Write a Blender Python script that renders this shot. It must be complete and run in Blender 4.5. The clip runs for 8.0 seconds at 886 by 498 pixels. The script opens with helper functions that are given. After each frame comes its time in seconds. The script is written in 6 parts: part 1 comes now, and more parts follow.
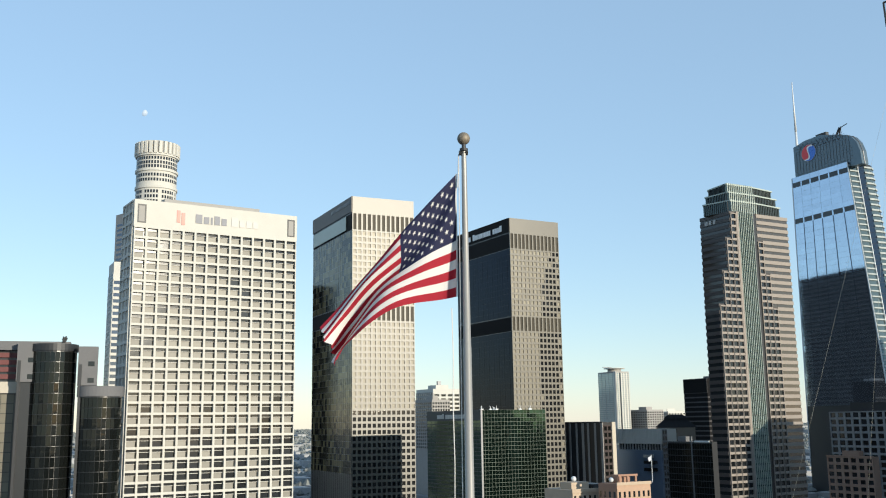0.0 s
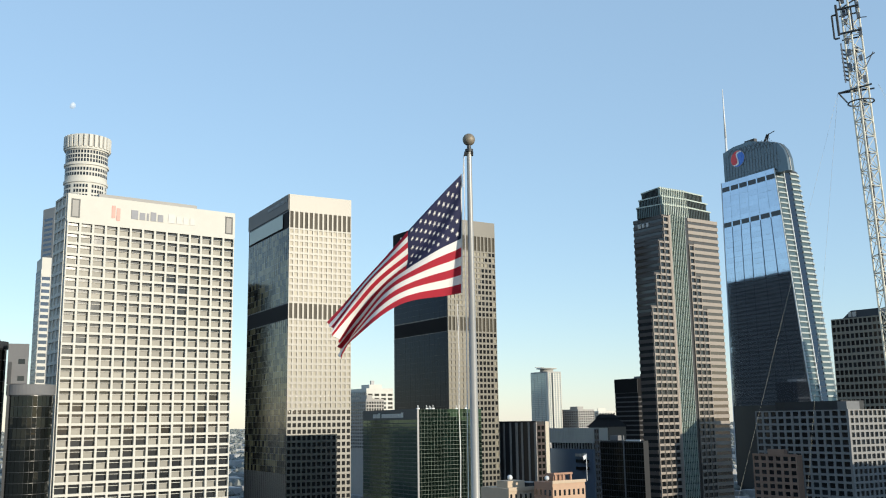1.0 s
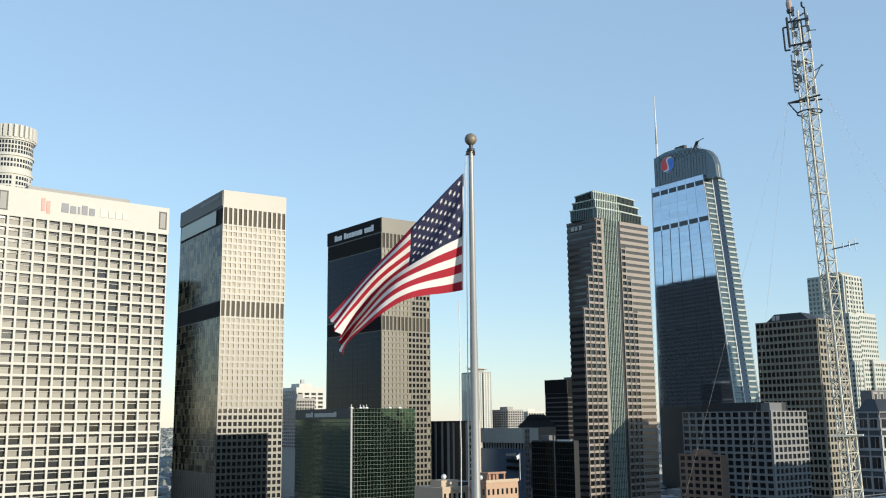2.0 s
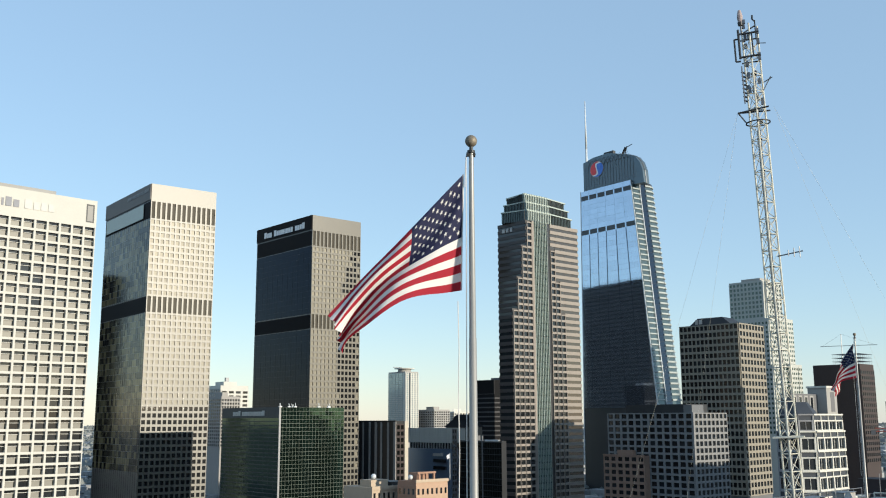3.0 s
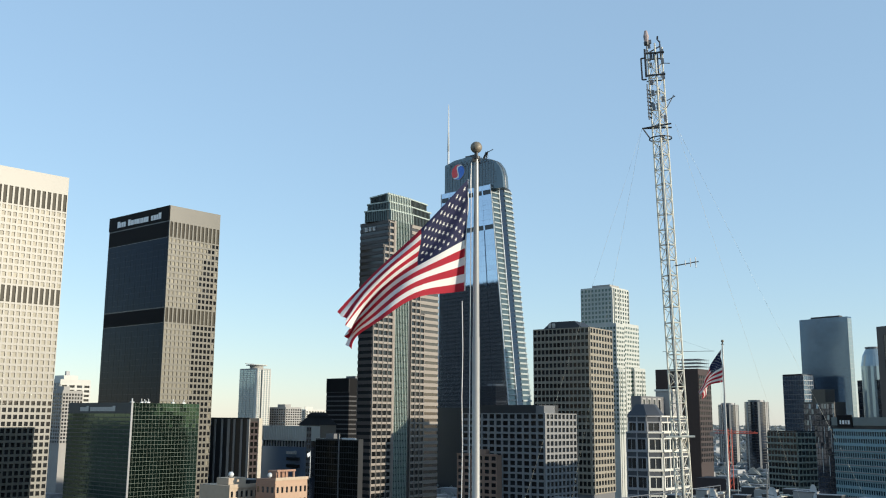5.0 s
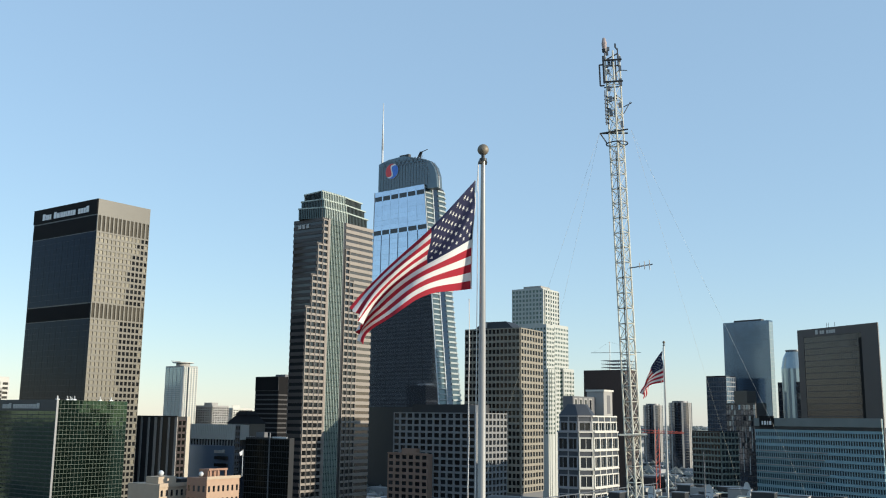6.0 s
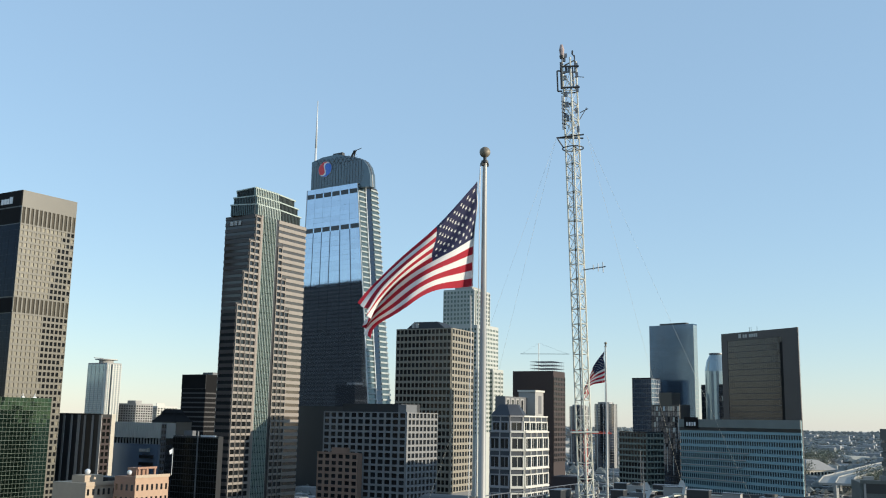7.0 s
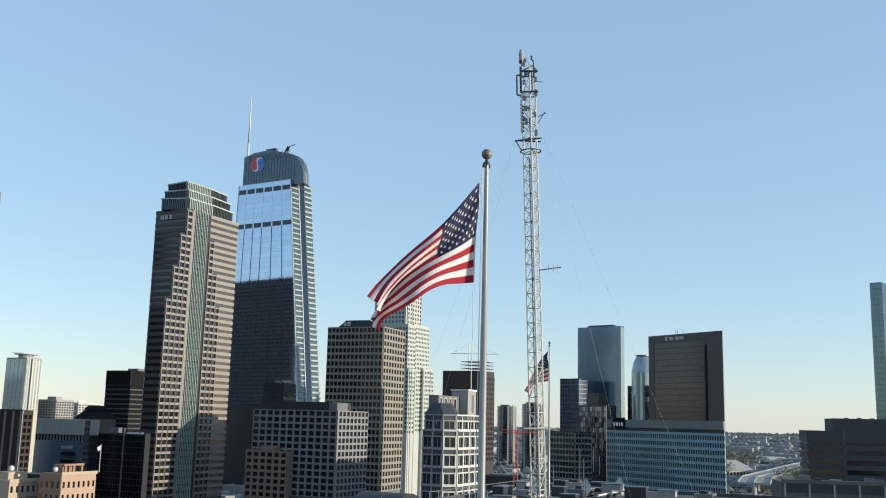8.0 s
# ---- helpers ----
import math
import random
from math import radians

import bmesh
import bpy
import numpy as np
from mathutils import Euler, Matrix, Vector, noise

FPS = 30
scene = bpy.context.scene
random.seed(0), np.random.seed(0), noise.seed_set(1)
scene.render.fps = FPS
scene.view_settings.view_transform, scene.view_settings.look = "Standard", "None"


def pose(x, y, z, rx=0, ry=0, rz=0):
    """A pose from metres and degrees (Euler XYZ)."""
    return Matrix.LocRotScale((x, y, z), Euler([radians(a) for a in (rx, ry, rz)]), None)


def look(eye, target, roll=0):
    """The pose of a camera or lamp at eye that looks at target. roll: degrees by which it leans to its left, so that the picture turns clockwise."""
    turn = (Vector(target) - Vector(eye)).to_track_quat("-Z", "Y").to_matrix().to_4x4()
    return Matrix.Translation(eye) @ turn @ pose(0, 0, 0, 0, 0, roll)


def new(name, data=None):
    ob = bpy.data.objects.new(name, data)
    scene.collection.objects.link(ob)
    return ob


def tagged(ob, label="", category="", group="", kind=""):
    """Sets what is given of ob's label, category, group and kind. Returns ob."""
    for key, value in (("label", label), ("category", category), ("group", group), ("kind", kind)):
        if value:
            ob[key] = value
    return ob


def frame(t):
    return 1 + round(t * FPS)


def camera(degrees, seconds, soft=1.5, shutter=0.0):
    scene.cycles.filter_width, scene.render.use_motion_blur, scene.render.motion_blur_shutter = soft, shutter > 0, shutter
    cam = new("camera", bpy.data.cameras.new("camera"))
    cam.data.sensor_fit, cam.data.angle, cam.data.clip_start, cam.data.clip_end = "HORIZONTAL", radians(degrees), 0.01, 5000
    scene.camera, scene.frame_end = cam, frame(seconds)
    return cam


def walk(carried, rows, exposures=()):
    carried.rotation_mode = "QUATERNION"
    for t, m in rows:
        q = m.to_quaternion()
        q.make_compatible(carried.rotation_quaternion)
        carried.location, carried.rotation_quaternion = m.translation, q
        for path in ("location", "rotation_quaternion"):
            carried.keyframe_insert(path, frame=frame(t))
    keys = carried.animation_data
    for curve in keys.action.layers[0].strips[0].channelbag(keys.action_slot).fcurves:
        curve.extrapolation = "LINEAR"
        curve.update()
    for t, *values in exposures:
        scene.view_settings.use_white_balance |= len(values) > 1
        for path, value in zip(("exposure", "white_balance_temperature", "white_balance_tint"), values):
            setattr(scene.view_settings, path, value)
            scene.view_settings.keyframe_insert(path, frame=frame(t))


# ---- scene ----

cam = camera(49.0, 8.0, soft=1.1)
EYE = 85.0
ROWS = [
    (0.0, -0.00, -0.01, 0.00, 0.27, 10.16, 0.78),
    (0.5, -1.00, -0.39, -0.09, -1.67, 10.14, 0.84),
    (1.0, -2.01, -0.70, -0.17, -3.70, 10.09, 0.80),
    (1.5, -3.01, -0.87, -0.25, -5.75, 10.05, 0.70),
    (3.0, -6.05, -0.68, -0.28, -12.21, 9.99, 0.20),
    (3.5, -7.13, -0.59, -0.28, -14.55, 9.95, -0.04),
    (4.0, -8.22, -0.52, -0.29, -16.88, 9.93, -0.18),
    (4.5, -9.32, -0.44, -0.32, -18.93, 9.93, -0.30),
    (6.0, -12.93, -0.11, -0.55, -25.20, 9.94, -0.65),
    (6.5, -14.12, -0.04, -0.66, -27.30, 9.96, -0.81),
    (7.0, -15.39, 0.06, -0.81, -29.46, 10.00, -0.98),
    (7.5, -16.63, 0.11, -0.98, -31.61, 10.03, -1.20),
    (8.0, -18.03, 0.26, -1.15, -33.72, 10.05, -1.38),
]
walk(cam, [(t, pose(x, y, EYE + z, 90 + pitch, roll, yaw)) for t, x, y, z, yaw, pitch, roll in ROWS],
     [(0.0, 0.63), (8.0, 0.63)])

# ---- world and sun: a clear early evening, the sun low behind the right shoulder ----
SUN_AZ, SUN_EL = 135.5, 10.0
world = bpy.data.worlds.new("sky")
scene.world = world
world.use_nodes = True
wn = world.node_tree.nodes
sky = wn.new("ShaderNodeTexSky")
sky.sky_type, sky.sun_disc = "NISHITA", False
sky.sun_elevation, sky.sun_rotation = radians(SUN_EL), radians(SUN_AZ)
sky.altitude, sky.air_density, sky.dust_density, sky.ozone_density = 80.0, 1.0, 0.1, 1.7
wn["Background"].inputs["Strength"].default_value = 0.15
# an even veil of evening haze over the clear sky
haze = wn.new("ShaderNodeMix")
haze.data_type = "RGBA"
haze.inputs["Factor"].default_value = 0.54
haze.inputs["B"].default_value = (1.78, 2.71, 3.82, 1)
world.node_tree.links.new(sky.outputs["Color"], haze.inputs["A"])
world.node_tree.links.new(haze.outputs["Result"], wn["Background"].inputs["Color"])
sun_dir = Vector((math.sin(radians(SUN_AZ)) * math.cos(radians(SUN_EL)), math.cos(radians(SUN_AZ)) * math.cos(radians(SUN_EL)), math.sin(radians(SUN_EL))))
sun_data = bpy.data.lights.new("sun", "SUN")
sun_data.energy, sun_data.angle, sun_data.color = 3.6, radians(0.5), (1.0, 0.91, 0.74)
sun = new("sun", sun_data)
sun.matrix_world = look(sun_dir * 900, (0, 0, 0))


# ---- materials ----
def material(name, color, rough=0.8, metal=0.0, vary=0.12, scale=0.6, fine=6.0, bump=0.0, spec=0.5, piece=0.0, island=False, tint=None):
    """A surface with stains at one scale, grain at a finer one, and a shift of tone from piece to piece."""
    m = bpy.data.materials.new(name)
    m.use_nodes = True
    n, k = m.node_tree.nodes, m.node_tree.links
    b = n["Principled BSDF"]
    b.inputs["Roughness"].default_value, b.inputs["Metallic"].default_value, b.inputs["Specular IOR Level"].default_value = rough, metal, spec
    co = n.new("ShaderNodeTexCoord")
    big, small = n.new("ShaderNodeTexNoise"), n.new("ShaderNodeTexNoise")
    big.inputs["Scale"].default_value, small.inputs["Scale"].default_value = scale, fine
    big.inputs["Detail"].default_value = 4
    for x in (big, small):
        k.new(co.outputs["Object"], x.inputs["Vector"])
    mix = n.new("ShaderNodeMath")
    mix.operation = "ADD"
    k.new(big.outputs["Fac"], mix.inputs[0]), k.new(small.outputs["Fac"], mix.inputs[1])
    last = mix.outputs[0]
    span = n.new("ShaderNodeMapRange")
    span.inputs["From Min"].default_value, span.inputs["From Max"].default_value = 0.5, 1.5
    span.inputs["To Min"].default_value, span.inputs["To Max"].default_value = 1 - vary, 1 + vary
    k.new(last, span.inputs["Value"])
    last = span.outputs["Result"]
    if piece:
        rnd = n.new("ShaderNodeNewGeometry") if island else n.new("ShaderNodeObjectInfo")
        pr = n.new("ShaderNodeMapRange")
        pr.inputs["To Min"].default_value, pr.inputs["To Max"].default_value = 1 - piece, 1 + piece
        k.new(rnd.outputs["Random Per Island" if island else "Random"], pr.inputs["Value"])
        mul = n.new("ShaderNodeMath")
        mul.operation = "MULTIPLY"
        k.new(last, mul.inputs[0]), k.new(pr.outputs["Result"], mul.inputs[1])
        last = mul.outputs[0]
    sc = n.new("ShaderNodeVectorMath")
    sc.operation = "SCALE"
    sc.inputs[0].default_value = color
    k.new(last, sc.inputs["Scale"])
    k.new(sc.outputs["Vector"], b.inputs["Base Color"])
    if bump:
        bp = n.new("ShaderNodeBump")
        bp.inputs["Strength"].default_value, bp.inputs["Distance"].default_value = bump, 0.05
        k.new(small.outputs["Fac"], bp.inputs["Height"])
        k.new(bp.outputs["Normal"], b.inputs["Normal"])
    return m


def glass(name, color, rough=0.06, metal=0.85, wave=0.04, piece=0.25, island=False, spec=0.6):
    """Coated facade glass: a tinted mirror, each pane a little out of true."""
    m = material(name, color, rough, metal, 0.06, 0.2, 1.0, 0.0, spec, piece, island)
    n, k = m.node_tree.nodes, m.node_tree.links
    tex, bp, co = n.new("ShaderNodeTexNoise"), n.new("ShaderNodeBump"), n.new("ShaderNodeTexCoord")
    tex.inputs["Scale"].default_value = 0.35
    k.new(co.outputs["Object"], tex.inputs["Vector"])
    bp.inputs["Strength"].default_value, bp.inputs["Distance"].default_value = wave, 0.3
    k.new(tex.outputs["Fac"], bp.inputs["Height"])
    k.new(bp.outputs["Normal"], n["Principled BSDF"].inputs["Normal"])
    return m


CONCRETE_WHITE = material("white concrete", (0.49, 0.48, 0.44), 0.85, vary=0.07, scale=0.15, fine=3)
CONCRETE_MIST = material("pale green-grey stone", (0.41, 0.42, 0.39), 0.8, vary=0.08, scale=0.15, fine=2)
CONCRETE_GREY = material("grey concrete", (0.13, 0.13, 0.134), 0.85, vary=0.12, scale=0.2, fine=3)
CONCRETE_PALE = material("pale concrete", (0.3, 0.29, 0.275), 0.85, vary=0.1, scale=0.2, fine=3)
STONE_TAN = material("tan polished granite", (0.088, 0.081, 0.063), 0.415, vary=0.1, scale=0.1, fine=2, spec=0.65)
STONE_DARK = material("dark polished granite", (0.025, 0.026, 0.028), 0.3, vary=0.1, scale=0.1, fine=2, spec=0.6)
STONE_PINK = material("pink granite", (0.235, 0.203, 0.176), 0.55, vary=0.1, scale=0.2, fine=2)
SLATE = material("slate-blue granite", (0.035, 0.042, 0.055), 0.6, vary=0.1, scale=0.2)
STONE_WHITE = material("white dressed stone", (0.54, 0.525, 0.475), 0.8, vary=0.07, scale=0.2, fine=2)
METAL_RIB = material("pale green rib metal", (0.38, 0.43, 0.39), 0.45, 0.1, vary=0.08)
STONE_SHADED = material("granite darkened for shade", (0.052, 0.044, 0.042), 0.5, vary=0.1, scale=0.2, fine=2)
STONE_CREAM = material("cream stone", (0.45, 0.41, 0.34), 0.8, vary=0.08, scale=0.2, fine=2)
METAL_WHITE = material("white metal", (0.55, 0.57, 0.58), 0.4, vary=0.05)
METAL_GREY = material("grey metal", (0.16, 0.165, 0.175), 0.45, 0.5, vary=0.1)
METAL_DARK = material("dark metal", (0.03, 0.032, 0.035), 0.5, 0.3, vary=0.15)
STEEL_GALV = material("galvanised steel", (0.56, 0.54, 0.46), 0.55, 0.05, vary=0.2, scale=0.8, fine=8)
POLE_PAINT = material("brushed aluminium", (0.3, 0.29, 0.27), 0.42, 0.35, vary=0.1, scale=1.2, fine=20)
BRONZE_BALL = material("weathered bronze", (0.2, 0.17, 0.13), 0.6, 0.3, vary=0.3, scale=6, fine=30)
PAINT_RED = material("red paint", (0.5, 0.09, 0.06), 0.6)
PANEL_MAROON = material("maroon panels", (0.13, 0.04, 0.038), 0.7)
BRICK_BROWN = material("brown brick", (0.045, 0.033, 0.032), 0.85, vary=0.15)
STUCCO_CREAM = material("cream stucco", (0.42, 0.33, 0.245), 0.9, vary=0.1, scale=0.4)
STUCCO_TERRA = material("terracotta stucco", (0.31, 0.18, 0.125), 0.9, vary=0.1, scale=0.4)
STUCCO_PEACH = material("peach plaster", (0.4, 0.27, 0.19), 0.9, vary=0.12, scale=0.4)
BROWN_PATCH = material("brown for reflected warm light", (0.27, 0.175, 0.13), 0.9, vary=0.12, scale=0.4)
ROOFING = material("roofing felt", (0.08, 0.08, 0.08), 0.9, vary=0.25, scale=0.3)
GLASS_BLIND = glass("window with pale blind slats", (0.15, 0.142, 0.118), 0.5, 0.0, 0.02, 0.25)
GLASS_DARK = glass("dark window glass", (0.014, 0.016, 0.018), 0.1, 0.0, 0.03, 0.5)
GLASS_UMBER = glass("umber window glass", (0.06, 0.054, 0.042), 0.5, 0.0, 0.03, 0.2, spec=0.1)
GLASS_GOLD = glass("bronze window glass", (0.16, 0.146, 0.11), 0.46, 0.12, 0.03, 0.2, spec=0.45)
GLASS_NAVY = glass("navy window glass", (0.11, 0.13, 0.17), 0.06, 0.9, 0.03, 0.15)
GLASS_GREEN = glass("green window glass", (0.036, 0.072, 0.053), 0.06, 0.9, 0.05, 0.2)
GLASS_ROSE = glass("rose-bronze window glass", (0.16, 0.135, 0.115), 0.12, 0.7, 0.04, 0.3)
GLASS_STEEL = glass("steel-blue window glass", (0.06, 0.085, 0.115), 0.1, 0.8, 0.04, 0.2)
GLASS_CROWN = glass("dark green crown glass", (0.09, 0.12, 0.115), 0.12, 0.5, 0.04, 0.2)
GLASS_PALE = glass("pale grey tower glass", (0.29, 0.36, 0.385), 0.15, 0.5, 0.02, 0.1)
GLASS_RIBBON = glass("grey-green ribbon glass", (0.12, 0.165, 0.17), 0.15, 0.5, 0.02, 0.2)
GLASS_SEA = glass("sea-green window glass", (0.06, 0.1, 0.085), 0.1, 0.35, 0.04, 0.2)
GLASS_BLUE = glass("blue mirror glass", (0.5, 0.58, 0.68), 0.05, 0.95, 0.03, 0.04)
GLASS_TEAL = glass("teal window glass", (0.02, 0.036, 0.045), 0.1, 0.3, 0.03, 0.3)
GLASS_BRONZE = glass("brown bronze glass", (0.016, 0.019, 0.018), 0.05, 0.6, 0.04, 0.08)
LETTER_GREY = material("grey sign face", (0.13, 0.14, 0.17), 0.5)
LETTER_WHITE = material("white sign face", (0.8, 0.8, 0.8), 0.5)
LOGO_RED = material("red sign face", (0.75, 0.06, 0.07), 0.5)
LOGO_BLUE = material("blue sign face", (0.06, 0.2, 0.65), 0.5)
LETTER_ROSE = material("pale red sign face", (0.6, 0.2, 0.17), 0.5)
LETTER_FAINT = material("pale grey sign face", (0.42, 0.41, 0.39), 0.5)


# ---- mesh helpers ----
class Shape:
    """Collects boxes, prisms and tubes for one mesh."""

    def __init__(self):
        self.v, self.f = [], []

    def add(self, verts, faces):
        o = len(self.v)
        self.v += [tuple(p) for p in verts]
        self.f += [tuple(o + i for i in q) for q in faces]
        return self

    def box(self, x0, x1, y0, y1, z0, z1):
        return self.add([(x0, y0, z0), (x1, y0, z0), (x1, y1, z0), (x0, y1, z0), (x0, y0, z1), (x1, y0, z1), (x1, y1, z1), (x0, y1, z1)],
                        [(3, 2, 1, 0), (4, 5, 6, 7), (0, 1, 5, 4), (1, 2, 6, 5), (2, 3, 7, 6), (3, 0, 4, 7)])

    def loft(self, low, high, z0, z1):
        n = len(low)
        return self.add([(*p, z0) for p in low] + [(*p, z1) for p in high],
                        [tuple(range(n - 1, -1, -1)), tuple(range(n, 2 * n))] + [(i, (i + 1) % n, n + (i + 1) % n, n + i) for i in range(n)])

    def prism(self, pts, z0, z1):
        return self.loft(pts, pts, z0, z1)

    def ring(self, cx, cy, r, z0, z1, n=32, r1=None, a0=0.0):
        c = [(math.cos(a0 + 2 * math.pi * i / n), math.sin(a0 + 2 * math.pi * i / n)) for i in range(n)]
        r1 = r if r1 is None else r1
        return self.loft([(cx + r * a, cy + r * b) for a, b in c], [(cx + r1 * a, cy + r1 * b) for a, b in c], z0, z1)

    def tube(self, a, b, r, n=6, r1=None):
        a, b = Vector(a), Vector(b)
        q = (b - a).to_track_quat("Z", "Y")
        r1 = r if r1 is None else r1
        c = [(math.cos(2 * math.pi * i / n), math.sin(2 * math.pi * i / n)) for i in range(n)]
        low, high = [a + q @ Vector((r * x, r * y, 0)) for x, y in c], [b + q @ Vector((r1 * x, r1 * y, 0)) for x, y in c]
        return self.add(low + high, [tuple(range(n - 1, -1, -1)), tuple(range(n, 2 * n))] + [(i, (i + 1) % n, n + (i + 1) % n, n + i) for i in range(n)])

    def ball(self, c, r, nu=20, nv=12, squash=1.0):
        verts = [(c[0], c[1], c[2] - r * squash)]
        for j in range(1, nv):
            p = -math.pi / 2 + math.pi * j / nv
            verts += [(c[0] + r * math.cos(p) * math.cos(2 * math.pi * i / nu), c[1] + r * math.cos(p) * math.sin(2 * math.pi * i / nu), c[2] + squash * r * math.sin(p)) for i in range(nu)]
        verts.append((c[0], c[1], c[2] + r * squash))
        faces = [(0, 1 + (i + 1) % nu, 1 + i) for i in range(nu)]
        for j in range(nv - 2):
            a, b = 1 + j * nu, 1 + (j + 1) * nu
            faces += [(a + i, a + (i + 1) % nu, b + (i + 1) % nu, b + i) for i in range(nu)]
        a, e = 1 + (nv - 2) * nu, len(verts) - 1
        faces += [(a + i, a + (i + 1) % nu, e) for i in range(nu)]
        return self.add(verts, faces)

    def mesh(self, name, mat, smooth=False):
        me = bpy.data.meshes.new(name)
        me.from_pydata(self.v, [], self.f)
        me.materials.append(mat)
        if smooth:
            me.polygons.foreach_set("use_smooth", [True] * len(me.polygons))
        me.update()
        return me


def part(name, shape, mat, parent, label="", kind="", smooth=False):
    ob = new(name, shape.mesh(name, mat, smooth))
    ob.parent = parent
    return tagged(ob, label, kind=kind)


def thing(name, label, category, x=0.0, y=0.0, z=0.0, rz=0.0, group="", kind="", size=1.0):
    ob = new(name)
    ob.matrix_world = pose(x, y, z, 0, 0, rz) @ Matrix.Diagonal((size, size, size, 1))
    return tagged(ob, label, category, group, kind)


rng = random.Random(7)


class Tower:
    """A building on a rectangular plan. Its own x runs along the face R (seen from -y), its own y along the face L (seen from -x)."""

    def __init__(self, name, label, x, y, angle, wide, deep, high, core, core_name="wall", group="", category="office tower", base=0.0, limit=110, plan=None, size=1.0):
        self.limit = limit
        self.w, self.d, self.h = wide, deep, high
        self.root = thing(name, label, category, x, y, base, angle, group)
        self.root.scale = (size, size, size)
        foot = -max(base, 0.0) / size
        part(core_name, Shape().prism(plan, foot, high) if plan else Shape().box(0, wide, 0, deep, foot, high), core, self.root)
        self.panes, self.rest, self.meshes = 0, {}, {}

    def fbox(self, s, face, a0, a1, d0, d1, z0, z1, lift=0.0):
        """A box on a face: along it, outward from it, up."""
        if face == "R":
            s.box(a0, a1, -d1 - lift, -d0 - lift, z0, z1)
        elif face == "L":
            s.box(-d1 - lift, -d0 - lift, a0, a1, z0, z1)
        elif face == "B":
            s.box(a0, a1, self.d + d0, self.d + d1, z0, z1)
        else:
            s.box(self.w + d0, self.w + d1, a0, a1, z0, z1)

    def pane(self, face, a0, a1, z0, z1, mat, name="window", tilt=0.25, off=0.05, lift=0.0):
        w, h = a1 - a0, z1 - z0
        if self.panes >= self.limit:
            s = self.rest.setdefault(mat.name, (Shape(), mat))[0]
            self.fbox(s, face, a0, a1, off - 0.03, off + 0.03, z0, z1, lift)
            return
        self.panes += 1
        key = (round(w, 2), round(h, 2), mat.name)
        if key not in self.meshes:
            self.meshes[key] = Shape().box(-w / 2, w / 2, -0.03, 0.03, -h / 2, h / 2).mesh(name, mat)
        ob = new(name, self.meshes[key])
        ob.parent = self.root
        c, z = (a0 + a1) / 2, (z0 + z1) / 2
        o = off + lift
        at = {"R": (c, -o, z, 0), "L": (-o, c, z, -90), "B": (c, self.d + o, z, 180), "E": (self.w + o, c, z, 90)}[face]
        ob.matrix_basis = pose(*at[:3], rng.gauss(0, tilt), 0, at[3] + rng.gauss(0, tilt))

    def bar(self, name, face, a0, a1, depth, z0, z1, mat):
        """One pier or beam of a facade, its mesh shared with its likes."""
        w, h = a1 - a0, z1 - z0
        key = (name, round(w, 2), round(h, 2), round(depth, 2), mat.name)
        if key not in self.meshes:
            self.meshes[key] = Shape().box(-w / 2, w / 2, -depth, 0, -h / 2, h / 2).mesh(name, mat)
        ob = new(name, self.meshes[key])
        ob.parent = self.root
        c, z = (a0 + a1) / 2, (z0 + z1) / 2
        at = {"R": (c, 0, z, 0), "L": (0, c, z, -90), "B": (c, self.d, z, 180), "E": (self.w, c, z, 90)}[face]
        ob.matrix_basis = pose(*at[:3], 0, 0, at[3])

    def grid(self, face, z0, z1, cols, rows, pier, beam, depth, frame, pane, a0=0.0, a1=None, tilt=0.25, name="facade_grid", picks=None, lift=0.0, ends=True, pane_off=0.05):
        """Piers and beams standing proud of recessed panes. pier, beam: their share of the spacing."""
        a1 = (self.d if face in "LE" else self.w) if a1 is None else a1
        pw, ph = (a1 - a0) / cols, (z1 - z0) / rows
        if rows * cols <= 6 or self.limit < 100:
            s = Shape()
            for i in range(cols + 1):
                c, half = a0 + i * pw, pier * pw / 2
                self.fbox(s, face, max(a0, c - half), min(a1, c + half), 0, depth, z0, z1, lift)
            for j in range(rows + 1):
                c, half = z0 + j * ph, beam * ph / 2
                self.fbox(s, face, a0, a1, 0, depth * 0.97, max(z0, c - half), min(z1, c + half), lift)
            part(name, s, frame, self.root, kind="stuff" if rows * cols > 6 else "")
        else:
            for i in range(cols + 1):
                c, half = a0 + i * pw, pier * pw / 2
                self.bar("pier", face, max(a0, c - half), min(a1, c + half), depth, z0, z1, frame)
            for j in range(rows + 1):
                c, half = z0 + j * ph, beam * ph / 2
                self.bar("beam", face, a0, a1, depth * 0.97, max(z0, c - half), min(z1, c + half), frame)
        if pane is None:
            return
        for j in range(rows - 1, -1, -1):
            for i in range(cols):
                mat = pane if picks is None else picks(i, j)
                self.pane(face, a0 + i * pw + pier * pw / 2, a0 + (i + 1) * pw - pier * pw / 2, z0 + j * ph + beam * ph / 2, z0 + (j + 1) * ph - beam * ph / 2, mat, tilt=tilt, lift=lift, off=pane_off)

    def slab(self, name, face, a0, a1, d0, d1, z0, z1, mat, label=""):
        s = Shape()
        self.fbox(s, face, a0, a1, d0, d1, z0, z1)
        return part(name, s, mat, self.root, label)

    def box(self, name, x0, x1, y0, y1, z0, z1, mat, label=""):
        return part(name, Shape().box(x0, x1, y0, y1, z0, z1), mat, self.root, label)

